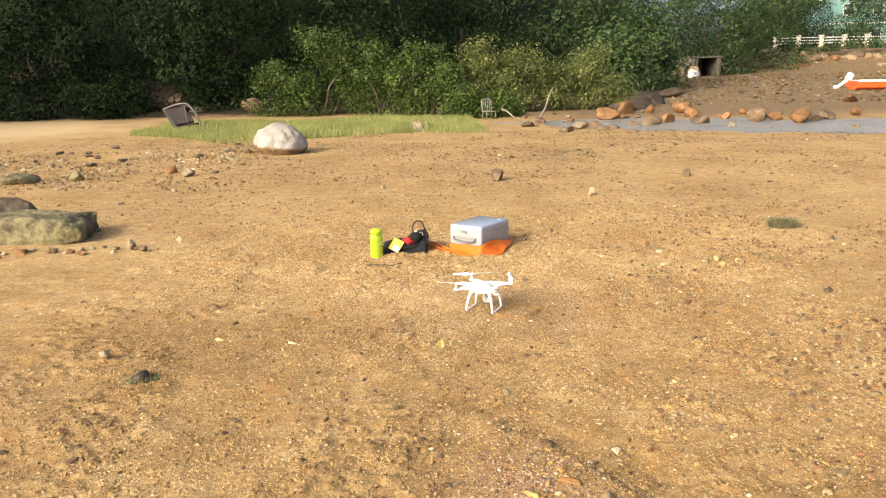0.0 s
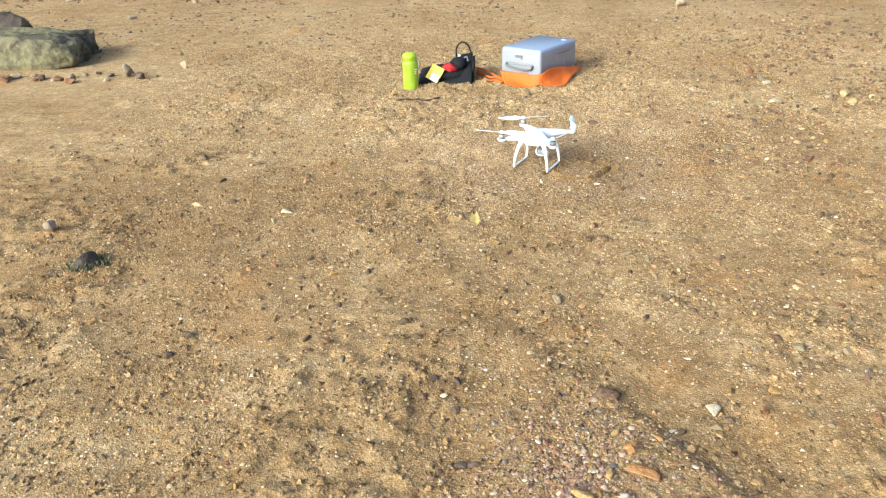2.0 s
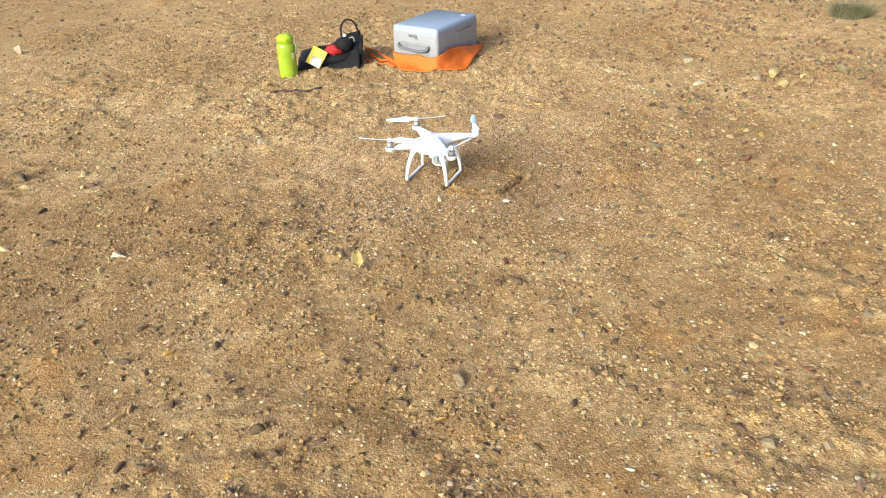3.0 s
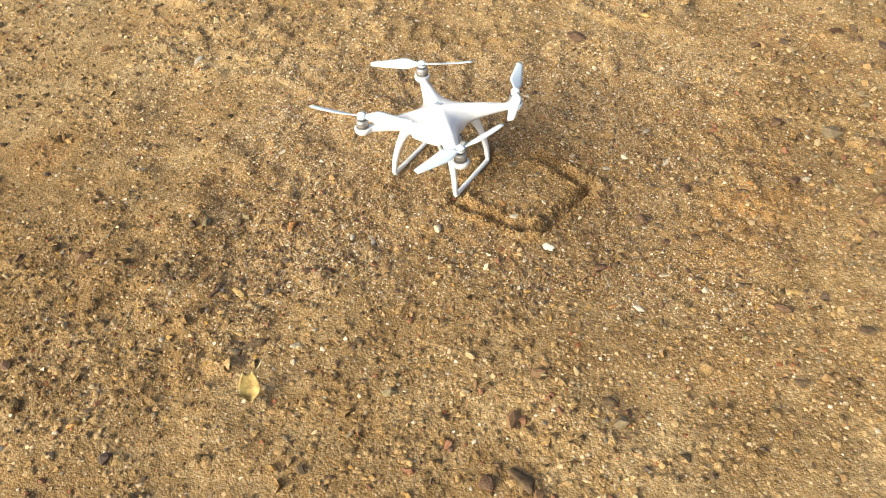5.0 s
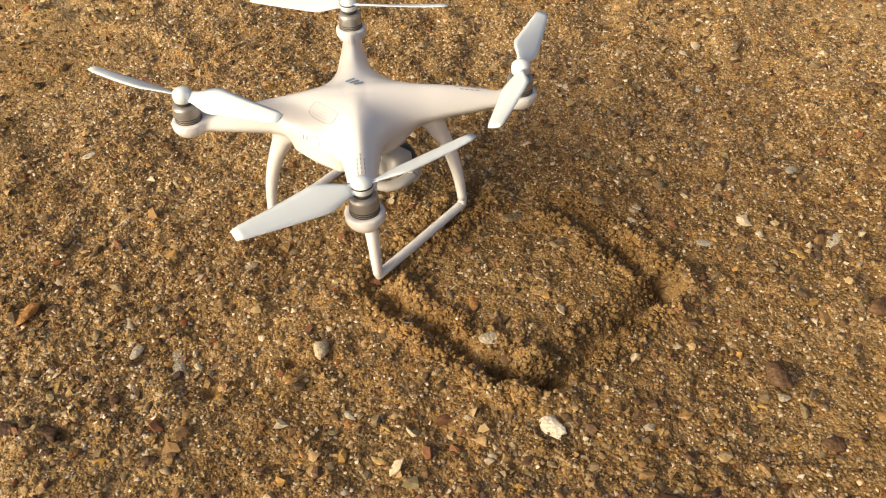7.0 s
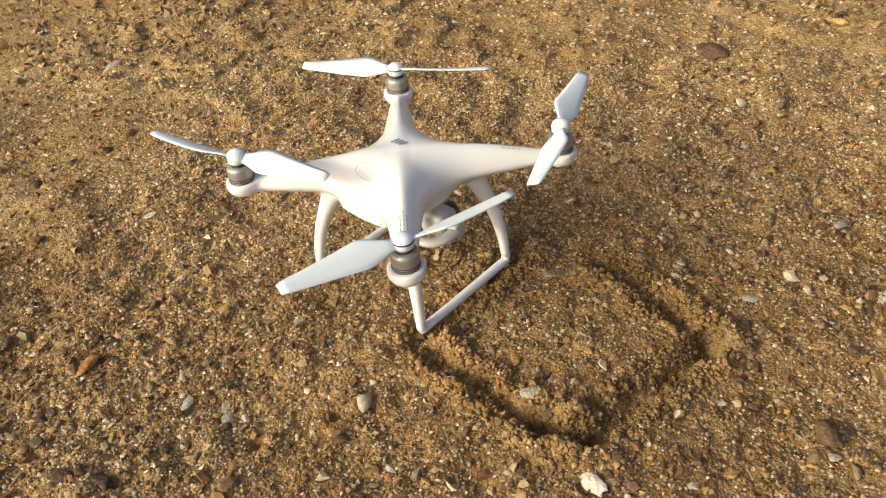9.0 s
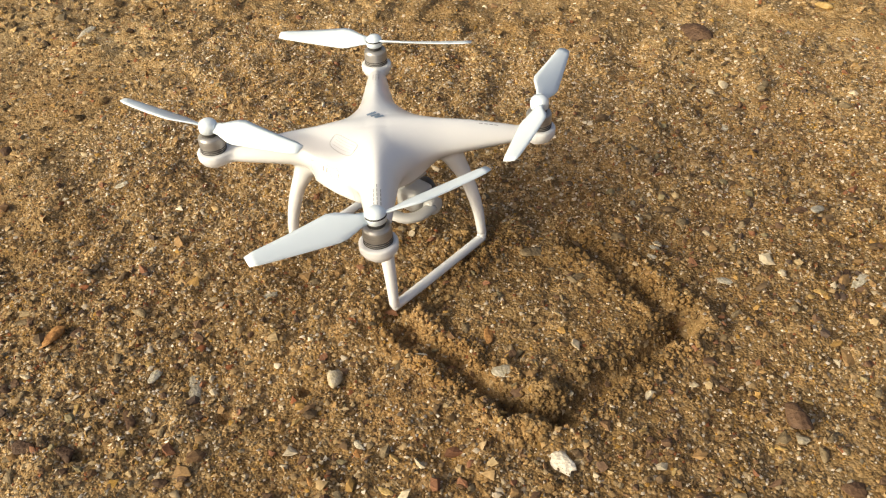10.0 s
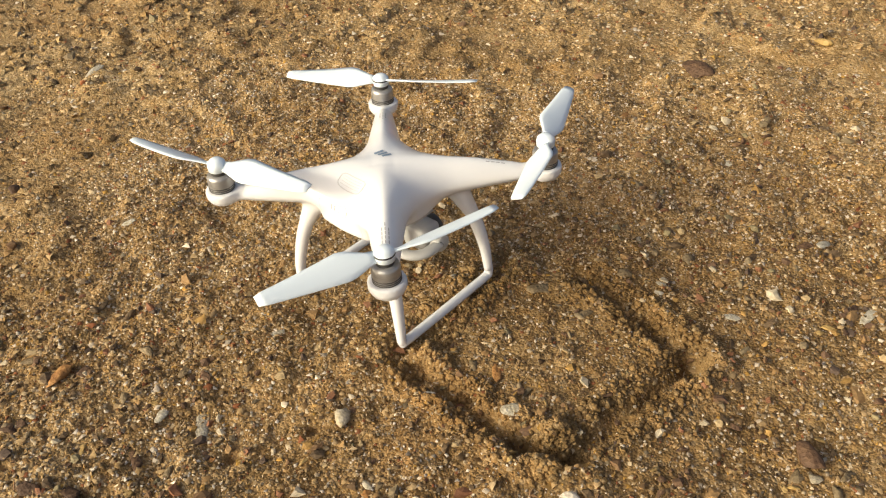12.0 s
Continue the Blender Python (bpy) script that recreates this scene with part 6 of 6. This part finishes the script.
def build_backdrop():
    """Backdrop added to close the view behind the trees, coloured dark like canopy shade."""
    m = Mat("canopy_shade_backdrop", 0.95, spec=0.1)
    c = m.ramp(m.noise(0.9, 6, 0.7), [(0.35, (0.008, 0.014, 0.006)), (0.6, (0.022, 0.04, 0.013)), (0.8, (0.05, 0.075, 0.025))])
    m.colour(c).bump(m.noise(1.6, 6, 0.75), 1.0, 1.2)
    n, k = 150, 24
    verts = []
    for i in range(n + 1):
        for j in range(k + 1):
            x = -70 + 112 * i / n
            t = j / k
            front = 37 + 0.02 * (x + 8) ** 2 * (x < -8) + 2.0 * max(x - 5, 0)
            y = front + 14 * t
            z = -0.5 + 17 * t ** 0.55 * (1 - 0.45 * step(-2, 8, x)) * (1 - 0.3 * step(26, 40, x)) + 2.2 * (value_noise(x, y + 3 * t, 3.0, 5) - 0.5)
            verts.append((x, y + 2.4 * (value_noise(x, t * 12, 2.2, 9) - 0.5), z))
    q = [(i * (k + 1) + j, (i + 1) * (k + 1) + j, (i + 1) * (k + 1) + j + 1, i * (k + 1) + j + 1) for i in range(n) for j in range(k)]
    tagged(link("backdrop", fast_mesh("backdrop", verts, q, True), m.m), "dark green backdrop added behind the beach trees", "slope", kind="structure")


build_backdrop()


def build_shore():
    rng = random.Random(77)
    for k in range(16):
        x = -17 + 11.5 * rng.random()
        y = 25.2 + 2.6 * rng.random() + max(0, -x - 9) * 0.55
        s = rng.uniform(0.6, 1.4)
        # darker rock mixed in: the shade under the trees put into the colour
        rock(x, y, s * 1.4, s, s * 0.75, rng.choice((GREY_ROCK, DARK_ROCK, BROWN_ROCK)), 500 + k, "large grey boulder in the shade under the trees", "boulders under the trees", "boulder", 3, 0.25)
    for k in range(230):
        x = 34 + 24 * rng.random()
        t = 0.6 * rng.random()
        y = 64.6 + 5.4 * t - 0.15 * (x - 35)
        s = rng.uniform(0.45, 1.3)
        rock(x, y, s * 1.6, s, s * 0.75, TAN_ROCK if t < 0.2 else rng.choice((BANK_ROCK, BANK_ROCK, BROWN_ROCK, TAN_ROCK)), 600 + k, "tan block of the stone bank above the shore", "blocks of the stone bank", "boulder", 2, 0.05)
    for k in range(24):
        x, y = 17.5 + 5 * rng.random(), 55.5 + 3 * rng.random()
        s = rng.uniform(0.5, 1.0)
        rock(x, y, s * 1.4, s, s * 1.1, BANK_ROCK, 700 + k, "tan block of the stone bank under the trees", "blocks of the stone bank", "boulder", 2, 0.1)


build_shore()
rs = np.random.RandomState(8)
bx, bt = rs.uniform(33, 60, 700), rs.rand(700)
scatter("bank_rubble", bx, 64.4 + 3.6 * bt - 0.15 * (bx - 35), rs.uniform(0.2, 0.5, 700), "tan rubble between the blocks of the stone bank", 0.8, 0.1, material=BANK_ROCK, angular=True)
bx, by = rs.uniform(8, 46, 6500), rs.uniform(22, 60, 6500)
scatter("stone_bed", bx, by, rs.uniform(0.045, 0.11, 6500) * (0.7 + by / 80), "bed of dark brown stones on the tidal flat", material=BED_STONES)


# ---- far things ----
def build_boat():
    x0, y0 = 20.3, 31.5
    root = thing("boat", "orange open boat with white outboard motor, drawn up on the flat", "boat", pose(x0, y0, float(height(x0 + 1.5, y0)) - 0.05, 0, 1.5, -6) @ Matrix.Scale(0.82, 4))
    orange, white = plastic("orange_hull_paint", (0.75, 0.13, 0.03), 0.35, wear=0.15, scale=3), plastic("white_boat_paint", (0.75, 0.75, 0.73), 0.4, wear=0.1, scale=3)
    bm = bmesh.new()
    rows = []
    for i in range(13):
        t = i / 12
        w = 0.78 * (1 - t ** 3.2) + 0.02
        keel, top = 0.06 + 0.3 * t ** 3, 0.56 + 0.22 * t ** 2
        rows.append([bm.verts.new((4.6 * t, s * w * f, keel + (top - keel) * g)) for s, f, g in ((-1, 1, 1), (-1, 0.86, 0.35), (-1, 0.35, 0.02), (1, 0.35, 0.02), (1, 0.86, 0.35), (1, 1, 1), (1, 0.9, 0.98), (1, 0.75, 0.4), (-1, 0.75, 0.4), (-1, 0.9, 0.98))])
    for a, b in zip(rows, rows[1:]):
        for k in range(10):
            bm.faces.new((a[k], a[(k + 1) % 10], b[(k + 1) % 10], b[k]))
    bm.faces.new(rows[0])
    bm.faces.new(rows[-1][::-1])
    part("hull", bm, orange, root, smooth=False)
    for s in (-1, 1):
        part("gunwale", tube([(4.6 * t, s * (0.78 * (1 - t ** 3.2) + 0.03), 0.57 + 0.22 * t ** 2) for t in np.linspace(0, 1, 13)], 0.05, 8), white, root, "white rubbing strake")
    part("thwart", box(0.3, 1.2, 0.05, 1.6, 0, 0.45, 0.01), white, root)
    motor = part("outboard_motor", box(0.34, 0.3, 0.42, -0.28, 0, 0.62, 0.08, Matrix.Rotation(radians(28), 4, "Y"), 3), white, root, "white outboard motor, tilted up")
    part("motor_leg", tube([(-0.3, 0, 0.62), (-0.62, 0, 0.36), (-0.85, 0, 0.22)], [0.11, 0.09, 0.06], 10), white, motor)
    part("propeller_fin", box(0.3, 0.03, 0.16, -0.85, 0, 0.16, 0.01), white, motor)


build_boat()


def build_fence():
    concrete = plastic("cream_concrete_post", (0.62, 0.57, 0.47), 0.8, wear=0.15, scale=6)
    rail = plastic("white_rail", (0.68, 0.68, 0.66), 0.5)
    root = thing("promenade_fence", "white railing with cream concrete posts above the stone bank", "fence")
    xs = [37.2 + 2.35 * k for k in range(11)]
    zs = [float(height(x, 75.0)) for x in xs]
    for x, z in zip(xs, zs):
        post = part("post", box(0.34, 0.34, 1.12, x, 75.0, z - 0.05, 0.02), concrete, root, "cream concrete post")
        part("post_cap", box(0.42, 0.42, 0.09, x, 75.0, z + 1.06, 0.02), concrete, post)
    for h in (0.35, 0.62, 0.9):
        for (xa, za), (xb, zb) in zip(zip(xs, zs), zip(xs[1:], zs[1:])):
            part("rail", tube([(xa, 75.0, za + h), (xb, 75.0, zb + h)], 0.045, 8), rail, root)


build_fence()


def build_culvert():
    concrete = stone_material("stained_concrete", (0.04, 0.034, 0.028), (0.09, 0.078, 0.062), (0.15, 0.13, 0.11), 3)
    x0, y0 = 22.4, 57.0
    root = thing("culvert", "square concrete culvert mouth under the bank", "culvert", pose(x0, y0, float(height(x0, y0)) - 0.1))
    part("wing_wall", box(1.5, 0.35, 1.5, -0.75, 0, 0, 0.02), concrete, root)
    part("side_wall", box(0.3, 3.2, 1.5, 0.15, 1.6, 0, 0.02), concrete, root)
    part("side_wall", box(0.3, 3.2, 1.5, 1.95, 1.6, 0, 0.02), concrete, root)
    part("roof_slab", box(2.3, 3.3, 0.16, 1.05, 1.6, 1.503, 0.02), concrete, root)
    part("back_wall", box(1.5, 0.2, 1.5, 1.05, 3.3, 0), concrete, root)


build_culvert()


def build_tub():
    root = thing("plastic_tub", "white plastic tub lying on the dark flat", "tub", pose(21.3, 54.0, float(height(21.3, 54.0)) + 0.28, 0, 76, 200))
    white = plastic("white_tub_plastic", (0.75, 0.75, 0.75), 0.4)
    part("tub_body", lathe([(0.2, -0.3), (0.26, -0.28), (0.3, 0.3), (0.28, 0.3), (0.24, -0.25)], 24), white, root)
    part("tub_rim", lathe([(0.28, 0.27), (0.33, 0.28), (0.33, 0.31), (0.28, 0.32)], 24), white, root)


build_tub()


def build_house(name, label, x, y, w, d, h, wall_c, rows, cols):
    wall = plastic(name + "_plaster", wall_c, 0.85, wear=0.12, scale=0.7)
    pane_m, trim = plastic("window_glass_dark", (0.05, 0.07, 0.08), 0.1), plastic("white_trim", (0.72, 0.72, 0.7), 0.6)
    root = thing(name, label, "house", pose(x, y, float(height(x, y)) - 0.3))
    part("wall", box(w, d, h, 0, 0, 0, 0.02), wall, root)
    part("roof", box(w + 0.6, d + 0.6, 0.3, 0, 0, h + 0.003, 0.03), trim, root)
    for r in range(rows):
        part("storey_band", box(w + 0.12, d + 0.12, 0.18, 0, 0, 0.4 + (r + 1) * 3.0 - 0.25, 0.01), trim, root)
        for c in range(cols):
            wx, wz = -w / 2 + (c + 0.5) * w / cols, 1.2 + r * 3.0
            win = part("window", box(1.3, 0.12, 1.4, wx, -d / 2 - 0.03, wz, 0.01), trim, root, "white window frame")
            part("pane", box(1.1, 0.06, 1.2, wx, -d / 2 - 0.08, wz + 0.1), pane_m, win)


build_house("green_house", "pale blue-green rendered house behind the railing", 57, 98, 7.5, 8, 9, (0.2, 0.36, 0.34), 3, 2)
build_house("white_house", "white rendered house among the trees", 67, 96, 8, 8, 8, (0.45, 0.45, 0.42), 2, 2)
